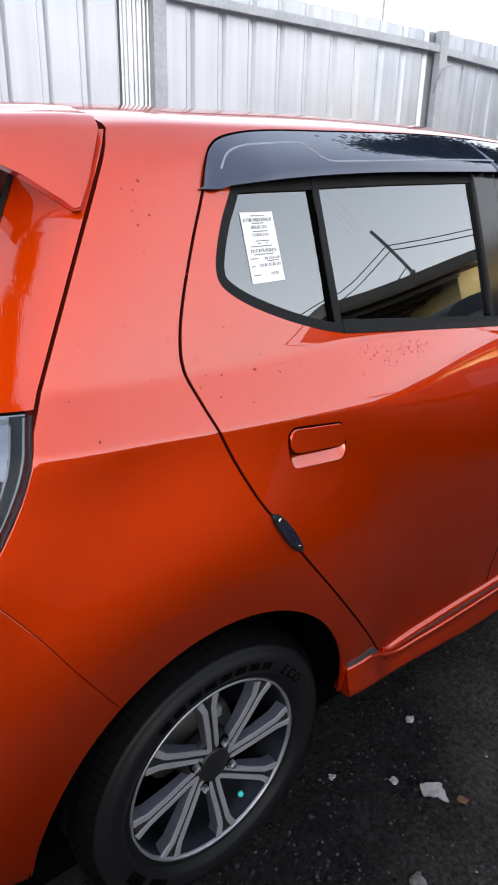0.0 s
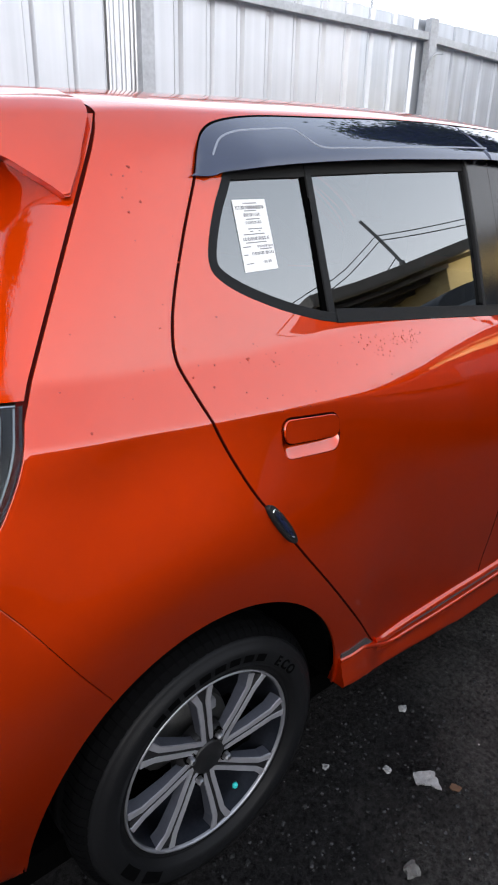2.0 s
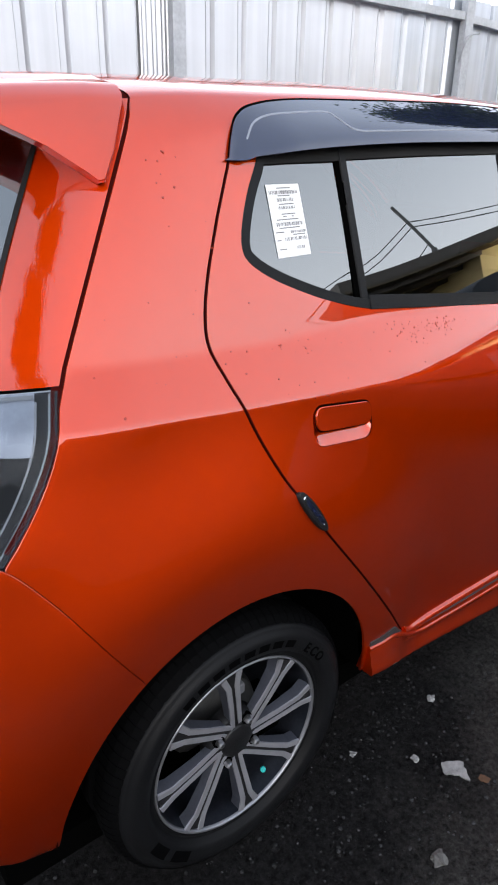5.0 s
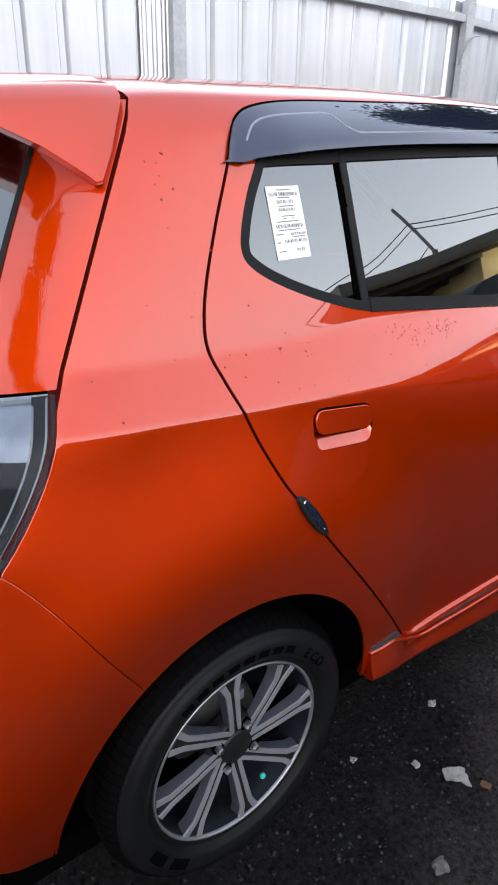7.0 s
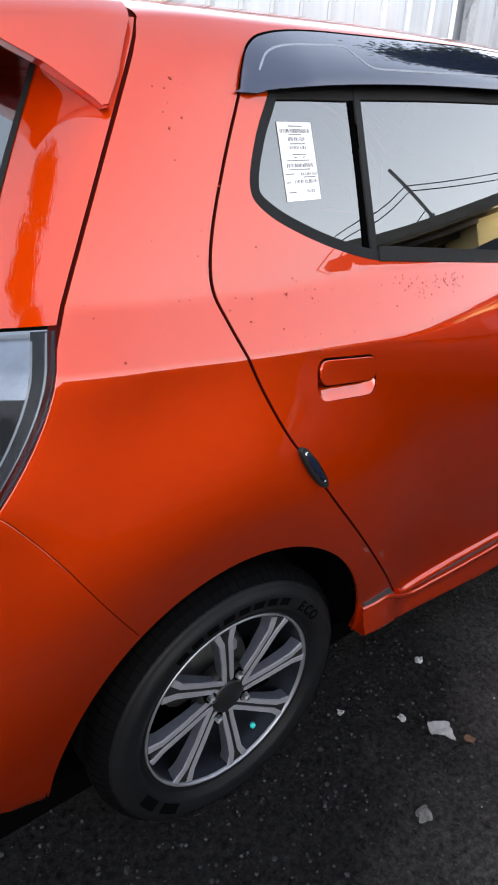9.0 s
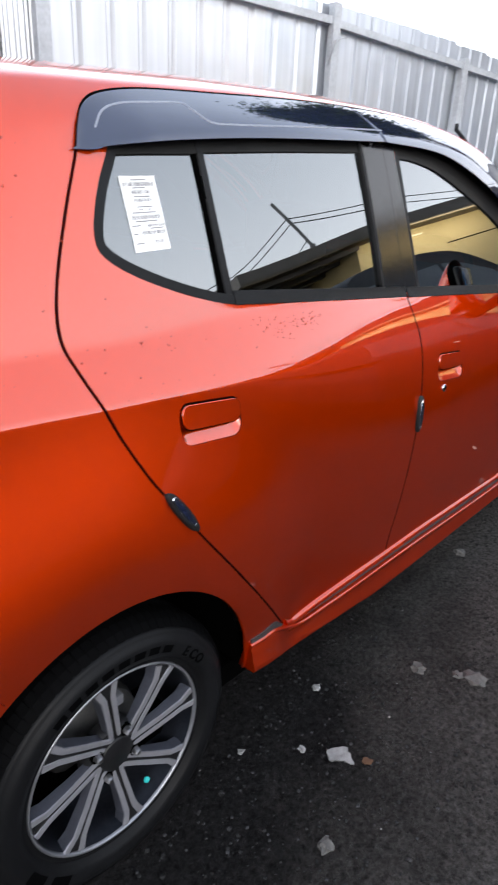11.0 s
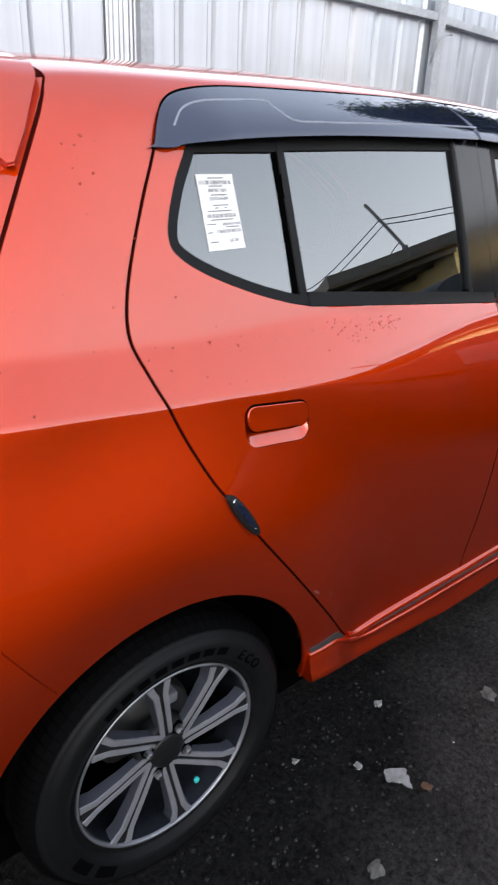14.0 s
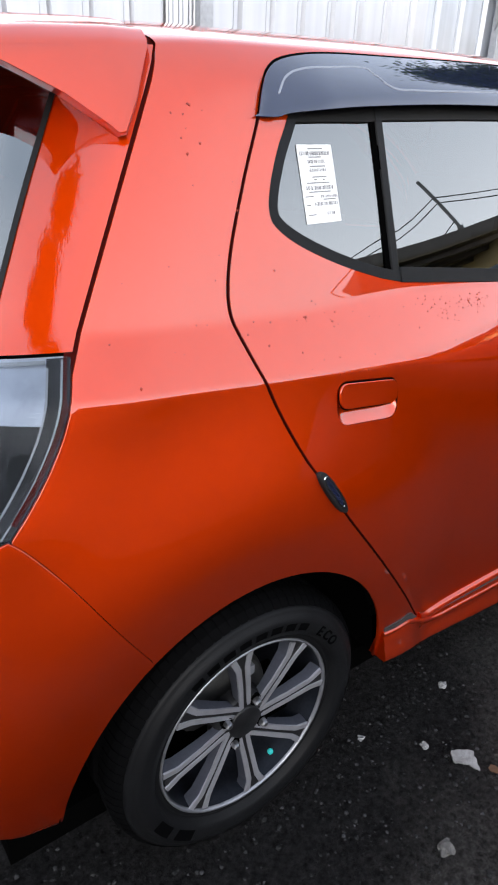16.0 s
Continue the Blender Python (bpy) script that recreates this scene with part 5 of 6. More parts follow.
gx, gy = axis(-0.6, 3.4, 60, 0.018), axis(-1.1, 0.5, 60, 0.018)
XX, YY = np.meshgrid(gx, gy, indexing="ij")
ZZ = np.zeros_like(XX)
near = (np.abs(XX - 1.4) < 3) & (np.abs(YY + 0.3) < 1.4)
for i, j in zip(*np.nonzero(near)):
    q = Vector((XX[i, j], YY[i, j], 0))
    ZZ[i, j] = 0.004 * noise.noise(q * 9) + 0.003 * noise.noise(q * 31) - 0.002
nx, ny = XX.shape
gv = np.stack([XX, YY, ZZ], -1).reshape(-1, 3)
gf = [(i * ny + j, (i + 1) * ny + j, (i + 1) * ny + j + 1, i * ny + j + 1) for i in range(nx - 1) for j in range(ny - 1)]
tagged(mesh_ob("ground", gv, gf, asphalt(), None), "dark worn asphalt strewn with grit", "ground", kind="structure")


def island_mat(name, c0, c1, rough=0.85):
    m = bpy.data.materials.new(name)
    m.use_nodes = True
    nt = m.node_tree
    g = nt.nodes.new("ShaderNodeNewGeometry")
    r = nt.nodes.new("ShaderNodeValToRGB")
    r.color_ramp.elements[0].color, r.color_ramp.elements[1].color = (*c0, 1), (*c1, 1)
    r.color_ramp.elements[0].position = 0.45
    nt.links.new(g.outputs["Random Per Island"], r.inputs[0])
    nt.links.new(r.outputs[0], nt.nodes["Principled BSDF"].inputs["Base Color"])
    nt.nodes["Principled BSDF"].inputs["Roughness"].default_value = rough
    return m


def pebble(v, f, c, r, rd, flat=0.6):
    """One angular stone, appended to a list of corners and faces."""
    k = len(v)
    t = rd.uniform(0, 6.28)
    ring = [(math.cos(t + i * 1.2566) * rd.uniform(0.7, 1.1), math.sin(t + i * 1.2566) * rd.uniform(0.7, 1.1)) for i in range(5)]
    v.append(Vector(c) + Vector((rd.uniform(-0.3, 0.3) * r, rd.uniform(-0.3, 0.3) * r, r * flat)))
    for a, b in ring:
        v.append(Vector(c) + Vector((a * r, b * r, r * flat * rd.uniform(0.1, 0.5))))
    for a, b in ring:
        v.append(Vector(c) + Vector((a * r * 0.9, b * r * 0.9, -r * 0.4)))
    for i in range(5):
        j = (i + 1) % 5
        f.append((k, k + 1 + i, k + 1 + j))
        f.append((k + 1 + i, k + 6 + i, k + 6 + j, k + 1 + j))


rd = random.Random(21)
v, f = [], []
for _ in range(11000):
    x, y = rd.uniform(-0.5, 3.6), rd.uniform(-1.1, 0.45)
    pebble(v, f, (x, y, 0.0), rd.choice((0.0012, 0.0016, 0.002, 0.0028, 0.0040, 0.005)) * rd.uniform(0.7, 1.3), rd)
tagged(mesh_ob("grit", v, f, island_mat("dark_grit", (0.003, 0.003, 0.0034), (0.026, 0.026, 0.028)), None, smooth=False), "loose dark grit scattered over the asphalt", "grit", kind="stuff")
v, f = [], []
for _ in range(500):
    x, y = rd.uniform(-0.5, 3.6), rd.uniform(-1.1, 0.45)
    pebble(v, f, (x, y, -0.001), rd.uniform(0.003, 0.008), rd, 0.5)
tagged(mesh_ob("asphalt_crumb", v, f, island_mat("asphalt_crumb", (0.003, 0.003, 0.003), (0.011, 0.0107, 0.0105)), None, smooth=False), "dark crumbs of broken asphalt on the ground", "asphalt crumbs", kind="stuff")
v, f = [], []
for _ in range(200):
    x, y = rd.uniform(-0.4, 3.6), rd.uniform(-1.1, 0.42)
    pebble(v, f, (x, y, 0.001), rd.choice((0.0016, 0.0022, 0.003)) * rd.uniform(0.7, 1.3), rd)
tagged(mesh_ob("pale_chips", v, f, island_mat("pale_chips", (0.05, 0.05, 0.05), (0.30, 0.30, 0.29)), None, smooth=False), "tiny pale stone chips on the asphalt", "chips", kind="stuff")


def stone(name, x, y, r, material, label, seed, flat=0.55):
    """A lump of broken stone resting on the ground."""
    bm = bmesh.new()
    bmesh.ops.create_icosphere(bm, subdivisions=2, radius=r)
    for q in bm.verts:
        k = 0.9 + 0.75 * noise.noise(q.co * (1.5 / r) + Vector((seed, 0, 0))) + 0.30 * noise.noise(q.co * (5 / r) + Vector((0, seed, 0)))
        q.co *= k
        q.co.z = max(q.co.z * flat, -r * 0.2)
    ob = part(name, bm, material, None, smooth=False)
    ob.location = (x, y, r * 0.12)
    return tagged(ob, label, "stone")


M_STONE_W = mat("white_broken_tile", (0.21, 0.21, 0.21), rough=0.85, var=0.55, scale=60, bump=0.002, bump_scale=200)
M_STONE_G = mat("grey_rubble", (0.085, 0.082, 0.078), rough=0.9, var=0.5, scale=60, bump=0.002, bump_scale=200)
stone("stone_chip", 0.367, 0.016, 0.009, M_STONE_W, "small white stone chip on the asphalt", 2)
stone("stone_chip", 0.480, -0.087, 0.012, M_STONE_W, "small white stone chip on the asphalt", 3)
stone("stone_chip", 0.674, 0.013, 0.013, M_STONE_W, "pale broken stone chip beside the car", 4)
stone("rubble_lump", 0.315, -0.280, 0.019, M_STONE_G, "grey lump of rubble on the asphalt", 5)
stone("rubble_lump", 0.950, -0.150, 0.024, M_STONE_G, "grey lump of rubble on the asphalt", 6)
stone("rubble_lump", 1.034, -0.295, 0.034, M_STONE_G, "crumbled grey mortar lump on the asphalt", 27, 0.4)
stone("rubble_lump", 1.010, -0.250, 0.016, M_STONE_G, "crumbled grey mortar lump on the asphalt", 8, 0.4)
stone("rubble_lump", 1.646, 0.047, 0.026, M_STONE_G, "dark lump of rubble beside the car", 9)
stone("rubble_lump", 2.296, -0.138, 0.03, M_STONE_W, "pale stone by the front wheel", 10, 0.35)


def shard(name, x, y, pts, material, label, category, tilt=4, thick=0.004):
    """A thin broken flake lying on the ground."""
    rs = random.Random(int(x * 1000))
    fine = dense(0.78 * np.array(list(pts) + [pts[0]]), 0.006)[:-1]
    pts = [(a + rs.gauss(0, 0.0012), b + rs.gauss(0, 0.0012)) for a, b in fine]
    bm = bmesh.new()
    top = [bm.verts.new((a, b, thick + 0.003 * noise.noise(Vector((a * 60, b * 60, 1))))) for a, b in pts]
    bot = [bm.verts.new((a, b, 0)) for a, b in pts]
    bm.faces.new(top)
    bm.faces.new(bot[::-1])
    for i in range(len(pts)):
        j = (i + 1) % len(pts)
        bm.faces.new((top[i], bot[i], bot[j], top[j]))
    bmesh.ops.recalc_face_normals(bm, faces=bm.faces)
    bmesh.ops.triangulate(bm, faces=[q for q in bm.faces if len(q.verts) > 4])
    ob = part(name, bm, material, None, smooth=False)
    ob.matrix_basis = pose(x, y, 0.002, tilt, -tilt * 0.7, -38)
    return tagged(ob, label, category)


shard("tile_shard", 0.525, -0.172, [(-0.038, 0.030), (0.0, 0.037), (0.032, 0.030), (0.038, -0.036), (0.010, -0.014), (-0.036, -0.006)], M_STONE_W, "broken white tile shard on the asphalt", "tile shard")
shard("tile_shard", 0.955, -0.428, [(-0.027, 0.030), (0.022, 0.026), (0.026, -0.026), (-0.018, -0.014)], M_STONE_W, "broken white tile shard on the asphalt", "tile shard", 6)
shard("dead_leaf", 0.562, -0.226, [(-0.018, 0.006), (-0.004, 0.014), (0.012, 0.010), (0.020, -0.002), (0.006, -0.012), (-0.010, -0.010)], mat("brown_dead_leaf", (0.075, 0.036, 0.016), rough=0.8, var=0.3, scale=50), "brown dead leaf on the asphalt", "leaf", 5, 0.002)
# pale crumbs at the foot of the skirt
v, f = [], []
for _ in range(240):
    u = rd.random()
    pebble(v, f, (1.45 + 0.7 * u, 0.155 + 0.02 * u + rd.gauss(0, 0.014), 0.0), rd.uniform(0.0012, 0.0032), rd, 0.4)
tagged(mesh_ob("mortar_crumbs", v, f, island_mat("mortar_crumbs", (0.05, 0.05, 0.05), (0.22, 0.22, 0.22)), None, smooth=False), "pale mortar crumbs beneath the car's skirt", "crumbs", kind="stuff")

# ---- fence ----
F0, FDIR = Vector((4.45, 2.92, 0)), math.radians(-6)
fence = tagged(new("fence"), "corrugated zinc sheet fence on grey steel posts", "fence", kind="structure")
fence.matrix_basis = Matrix.Translation(F0) @ Matrix.Rotation(FDIR, 4, "Z")
# channels pressed into the sheets, three to a sheet
CHANNELS = [-0.655 - 0.2355 * k for k in range(36, -4, -1)] + [0.278 + 0.197 * k for k in range(44)]
for k in range(0, len(CHANNELS) - 3, 3):
    cs = CHANNELS[k:k + 3]
    s0 = cs[0] - 0.5 * (cs[1] - cs[0])
    s1 = 0.5 * (cs[2] + CHANNELS[k + 3])
    pts = [(s0 - 0.02, 0.0)]
    for c in cs:
        if c > 0:
            pts += [(c - 0.018, 0.0), (c - 0.013, 0.020), (c + 0.014, 0.020), (c + 0.025, 0.0)]
            continue
        pts += [(c - 0.036, 0.0), (c - 0.034, -0.006), (c - 0.030, -0.006), (c - 0.027, 0.024), (c + 0.010, 0.024), (c + 0.032, 0.0)]
    pts.append((s1 + 0.02, 0.0))
    hi = 2.585 + 0.010 * math.sin(k * 1.7) - 0.022 * max(0.0, s0)
    lift = 0.0012 * ((k // 3) % 2)
    v, f = [], []
    for a, b in pts:
        for z in (0.04, hi):
            v += [(a, b - lift, z), (a, b - lift + 0.001, z)]
    for i in range(len(pts) - 1):
        a, b = 4 * i, 4 * i + 4
        f += [(a, b, b + 2, a + 2), (a + 1, a + 3, b + 3, b + 1), (a + 2, b + 2, b + 3, a + 3)]
    mesh_ob("sheet", v, f, M_FENCE if s0 < -0.9 else M_FENCE_OLD, fence, smooth=False)
for s, h in ((-7.4, 2.60), (-5.0, 2.60), (-2.565, 2.60), (-0.060, 2.575), (1.87, 2.43), (4.1, 2.36), (6.4, 2.28)):
    box("post", (s - 0.043, -0.095, 0), (s + 0.043, -0.03, h), M_FRAME, fence, 0.004)
for z in (2.452, 1.35, 0.3):
    box("rail", (-8.5, -0.078, z - 0.027), (-0.10, -0.028, z + 0.027), M_FRAME, fence, 0.003)
    drop = 0.040 if z > 2 else 0.0
    rail = box("rail", (0.0, -0.078, -0.027), (8.6, -0.028, 0.027), M_FRAME, fence, 0.003)
    rail.matrix_basis = pose(-0.02, 0, z - 0.012, 0, math.degrees(math.atan(drop)), 0)
# a crumpled offcut lapped over the sheets beside a post
v, f = [], []
for i in range(25):
    a = -2.79 + 0.19 * i / 24
    d_ = -0.012 - 0.007 * math.sin(i * 1.57) - 0.004 * math.sin(i * 0.8)
    v += [(a, d_, 0.04), (a, d_, 2.57)]
f = [(2 * i, 2 * i + 2, 2 * i + 3, 2 * i + 1) for i in range(24)]
mesh_ob("lap_strip", v, f, M_FENCE, fence)
tube("wire_hook", [(-0.10, -0.06, 2.14), (-0.10, -0.12, 2.30), (-0.05, -0.13, 2.33), (0.02, -0.13, 2.34)], 0.008, M_FRAME, fence)

# thin aerial behind the fence
tagged(tube("aerial", [(5.2, 4.2, 0), (5.2, 4.2, 4.2)], 0.012, M_FRAME), "thin grey aerial mast behind the fence", "aerial")

# ---- notice board ----
M_WHITE = mat("chipped_white_paint", (0.62, 0.62, 0.61), rough=0.55, bump=0.001, bump_scale=90)
wn = M_WHITE.node_tree
chip = wn.nodes.new("ShaderNodeTexNoise")
chip.inputs["Scale"].default_value, chip.inputs["Detail"].default_value = 26, 8
chip.inputs["Roughness"].default_value = 0.7
chip_co = wn.nodes.new("ShaderNodeTexCoord")
wn.links.new(chip_co.outputs["Object"], chip.inputs["Vector"])
chip_ramp = wn.nodes.new("ShaderNodeValToRGB")
chip_ramp.color_ramp.elements[0].position, chip_ramp.color_ramp.elements[1].position = 0.37, 0.44
chip_ramp.color_ramp.elements[0].color = (0.17, 0.09, 0.05, 1)
chip_ramp.color_ramp.elements[1].color = (0.62, 0.62, 0.61, 1)
wn.links.new(chip.outputs["Fac"], chip_ramp.inputs[0])
wn.links.new(chip_ramp.outputs[0], wn.nodes["Principled BSDF"].inputs["Base Color"])
M_RUST = mat("rusty_steel", (0.22, 0.10, 0.05), rough=0.8, var=0.4, scale=30)
M_BLUE = mat("blue_print", (0.025, 0.11, 0.30), rough=0.5, var=0.12, scale=8)
M_RED = mat("red_print", (0.50, 0.06, 0.08), rough=0.5, var=0.12, scale=8)
M_GREEN = mat("dull_green_print", (0.06, 0.14, 0.15), rough=0.5, var=0.12, scale=8)
M_PALE = mat("pale_print", (0.24, 0.36, 0.55), rough=0.5)
M_PINK = mat("pale_red_print", (0.66, 0.26, 0.28), rough=0.5)
M_SHEET = mat("grey_white_board", (0.36, 0.38, 0.40), rough=0.5, var=0.08, scale=5)
M_SHEET_DARK = mat("faded_grey_print", (0.24, 0.26, 0.28), rough=0.5, var=0.1, scale=8)
board = tagged(new("notice_board"), "white pipe-framed notice board with blue and red rows", "sign")
BX = 4.33
Y0, Y1, Z0, Z1 = 1.174, 0.615, 1.32, 2.055
tube("pole", [(BX, 0.91, -0.03), (BX, 0.91, Z0 - 0.02)], 0.026, M_WHITE, board, 14)
tube("pole_rust", [(BX - 0.002, 0.91, Z0 - 0.06), (BX - 0.002, 0.91, Z0 + 0.0)], 0.0275, M_RUST, board, 14)
for q in (((BX, Y0, Z0 - 0.04), (BX, Y0, Z1 + 0.03)), ((BX, Y1, Z0 - 0.04), (BX, Y1, Z1 + 0.03)), ((BX, Y0, Z1 + 0.03), (BX, Y1, Z1 + 0.03)), ((BX, Y0, Z0 - 0.02), (BX, Y1, Z0 - 0.02))):
    tube("frame_pipe", q, 0.018, M_WHITE, board, 12)
box("panel", (BX - 0.012, Y1 + 0.035, Z0 + 0.03), (BX, Y0 - 0.035, Z1), M_SHEET, board, 0.002)


def row_on_board(name, u0, u1, v0, v1, material, lift=0.0):
    """A printed field: u across from the near edge of the fence side, v down."""
    ya, yb = Y0 - 0.035, Y1 + 0.035
    za, zb = Z1, Z0 + 0.03
    y_ = lambda u: ya + (yb - ya) * u
    z_ = lambda v: za + (zb - za) * v
    x = BX - 0.0125 - lift
    mesh_ob(name, [(x, y_(u0), z_(v0)), (x, y_(u1), z_(v0)), (x, y_(u1), z_(v1)), (x, y_(u0), z_(v1))], [(0, 3, 2, 1)], material, board, smooth=False)


M_HEAD = mat("dark_grey_print", (0.05, 0.06, 0.07), rough=0.5)
for u0, u1 in ((0.22, 0.36), (0.375, 0.47), (0.485, 0.64)):
    row_on_board("heading_bar", u0, u1, 0.098, 0.122, M_HEAD, 0.002)
for u0, u1 in ((0.28, 0.40), (0.41, 0.56)):
    row_on_board("heading_bar", u0, u1, 0.150, 0.161, M_HEAD, 0.002)


def emblem(u, v, r, r_in, material):
    """A printed ring on the board."""
    yc, zc = Y0 - 0.035 + (Y1 - Y0 + 0.07) * u, Z1 + (Z0 - Z1 + 0.03) * v
    pts = [(BX - 0.0145, yc + q * math.cos(a), zc + q * math.sin(a)) for q in (r, r_in) for a in np.linspace(0, 2 * math.pi, 24, endpoint=False)]
    mesh_ob("emblem", pts, [(i, (i + 1) % 24, 24 + (i + 1) % 24, 24 + i) for i in range(24)], material, board, smooth=False)


emblem(0.89, 0.125, 0.030, 0.022, M_HEAD)
emblem(0.89, 0.125, 0.012, 0.004, M_HEAD)
emblem(0.13, 0.135, 0.028, 0.023, M_SHEET_DARK)
row_on_board("green_band", 0.04, 0.96, 0.203, 0.258, M_GREEN)
rb = random.Random(4)


def word_row(u0, u1, v0, v1, material):
    """A line of unreadable print: bars of the lengths of words."""
    u = u0
    while u < u1 - 0.01:
        w = rb.uniform(0.025, 0.085)
        row_on_board("print_bar", u, min(u + w, u1), v0, v1, material, 0.002)
        u += w + 0.014


for k in range(8):
    v0 = 0.270 + k * 0.071
    row_on_board("text_band", 0.13, 0.96, v0, v0 + 0.062, M_BLUE if k < 4 else M_RED)
    row_on_board("pictogram", 0.045, 0.105, v0 + 0.002, v0 + 0.052, M_GREEN if k < 4 else M_PINK)
    row_on_board("pictogram_field", 0.060, 0.090, v0 + 0.014, v0 + 0.040, M_SHEET, 0.002)
    w = rb.uniform(0.25, 0.38)
    word_row(0.54 - w, 0.54 + w * 0.9, v0 + 0.012, v0 + 0.023, M_PALE if k < 4 else M_PINK)
    w *= rb.uniform(0.5, 0.9)
    word_row(0.54 - w, 0.54 + w, v0 + 0.034, v0 + 0.045, M_PALE if k < 4 else M_PINK)
row_on_board("green_band", 0.04, 0.96, 0.858, 0.902, M_GREEN)
# the whole board leans a little
board.matrix_basis = pose(BX, 0.91, 1.29, -5.5, 0, 0) @ pose(-BX, -0.91, -1.29)

# ---- beyond the board ----
M_CONC = mat("stained_grey_concrete", (0.42, 0.42, 0.43), rough=0.85, var=0.25, scale=1.2, bump=0.004, bump_scale=20)
far = tagged(new("concrete_tower"), "grey stained concrete block with a cable across", "building")
box("wall", (8.0, -1.2, 0), (10.5, 2.31, 3.08), M_CONC, far, 0.01)
tube("cable", [(7.98, 2.36, 2.84), (7.97, 2.0, 2.80), (7.98, 1.0, 2.88)], 0.006, M_DARK, far)
box("joint", (7.985, 2.09, 0), (8.0, 2.115, 3.08), M_FRAME, far)
box("joint", (7.985, -1.2, 2.90), (8.0, 2.31, 2.915), M_FRAME, far)
box("coping", (7.96, -1.2, 3.08), (10.5, 2.34, 3.10), M_FRAME, far)
box("orange_cap", (8.3, 1.56, 3.10), (8.6, 2.0, 3.22), mat("orange_plastic", (0.7, 0.12, 0.03), rough=0.5), far, 0.01)
gate = tagged(new("dark_gate"), "dark grey metal gate leaf at the yard's end", "gate")
M_GATE = mat("dark_gate_steel", (0.05, 0.05, 0.055), rough=0.6, metal=0.3, var=0.3, scale=4)
for k in range(4):
    box("slat", (7.80, 1.79 + k * 0.13, 0.1), (7.83, 1.90 + k * 0.13, 1.55), M_GATE, gate, 0.004)
box("top_bar", (7.79, 1.77, 1.55), (7.84, 2.31, 1.62), M_FRAME, gate, 0.004)
blue = tagged(new("blue_door"), "bright blue painted sheet door", "door")
M_BLUEP = mat("blue_painted_sheet", (0.03, 0.20, 0.48), rough=0.5, var=0.2, scale=3)
for k in range(5):
    box("panel", (7.70, 0.345 + k * 0.28, 0.15), (7.74, 0.615 + k * 0.28, 1.75), M_BLUEP, blue, 0.008)
rr = random.Random(8)
v, f = [], []
for _ in range(900):
    px, py = rr.gauss(6.75, 0.42), rr.gauss(1.35, 0.50)
    top = 0.66 * math.exp(-((px - 6.85) / 0.62) ** 2 - ((py - 1.35) / 0.85) ** 2)
    pebble(v, f, (px, py, top * rr.uniform(0.80, 1.05)), rr.uniform(0.03, 0.10), rr, 0.8)
tagged(mesh_ob("rubble_heap", v, f, island_mat("grey_rubble_mix", (0.10, 0.095, 0.09), (0.34, 0.33, 0.31)), None, smooth=False), "heap of broken grey rubble by the gate", "rubble", kind="stuff")

# ---- behind the camera: house, pole with cables, parked car ----
M_YELLOW = mat("yellow_plaster", (0.78, 0.62, 0.32), rough=0.85, var=0.08, scale=2, bump=0.002, bump_scale=40)
M_ROOF = mat("brown_roof_sheet", (0.10, 0.085, 0.075), rough=0.7, var=0.3, scale=3)
M_FASCIA = mat("grey_brown_fascia", (0.13, 0.115, 0.10), rough=0.7, var=0.25, scale=4)
house = tagged(new("house"), "yellow plastered house with a grey-brown eave", "house")
house.matrix_basis = Matrix.Translation((6.2, -4.8, 0)) @ Matrix.Rotation(radians(34), 4, "Z")
box("wall", (2.12, -6.0, 0), (11.0, -0.40, 2.59), M_YELLOW, house, 0.01)
box("porch_wall", (0.35, -6.0, 0), (2.11, -2.60, 2.58), M_YELLOW, house, 0.01)
for yb in (-0.32, -1.0, -1.7):
    box("porch_beam", (0.10, yb - 0.04, 2.50), (2.10, yb + 0.04, 2.58), M_FASCIA, house, 0.006)
box("porch_post", (0.16, -0.42, 0), (0.28, -0.30, 2.50), M_FASCIA, house, 0.008)
box("eave", (0.0, -6.6, 2.58), (11.6, 0.0, 2.63), mat("cream_soffit", (0.15, 0.12, 0.075), rough=0.8, var=0.1, scale=3), house, 0.004)
box("fascia", (-0.02, -0.03, 2.60), (11.6, 0.0, 2.80), M_FASCIA, house, 0.004)
box("fascia", (-0.03, -6.6, 2.60), (0.0, 0.0, 2.80), M_FASCIA, house, 0.004)
mesh_ob("roof", [(0, 0, 2.78), (11.6, 0, 2.78), (11.6, -3.3, 2.98), (0, -3.3, 2.98), (0, -6.6, 2.78), (11.6, -6.6, 2.78)], [(0, 1, 2, 3), (3, 2, 5, 4), (0, 3, 4), (1, 5, 2)], M_ROOF, house, smooth=False)
box("window_slot", (3.2, -0.42, 2.16), (4.1, -0.392, 2.178), M_DARK, house)
# added glowing bar that stands in for a bright smear on the wall
M_GLOW = mat("wall_glow", (0.8, 0.75, 0.6), rough=0.3)
M_GLOW.node_tree.nodes["Principled BSDF"].inputs["Emission Color"].default_value = (1.0, 0.82, 0.5, 1)
M_GLOW.node_tree.nodes["Principled BSDF"].inputs["Emission Strength"].default_value = 1.6
part("wall_glow_bar", box_bm((2.45, -0.40, 2.45), (2.85, -0.37, 2.48), 0.012), M_GLOW, house)

# added fill light under the eave, with no known source, washes the wall
wall_light = new("wall_fill_light", bpy.data.lights.new("wall_fill_light", "AREA"))
wall_light.data.energy = 20
wall_light.data.color = (1.0, 0.88, 0.66)
wall_light.data.shape = "RECTANGLE"
wall_light.data.size, wall_light.data.size_y = 1.6, 0.25
wall_light.matrix_world = house.matrix_basis @ look((3.0, 0.10, 2.52), (3.0, -0.40, 2.05))

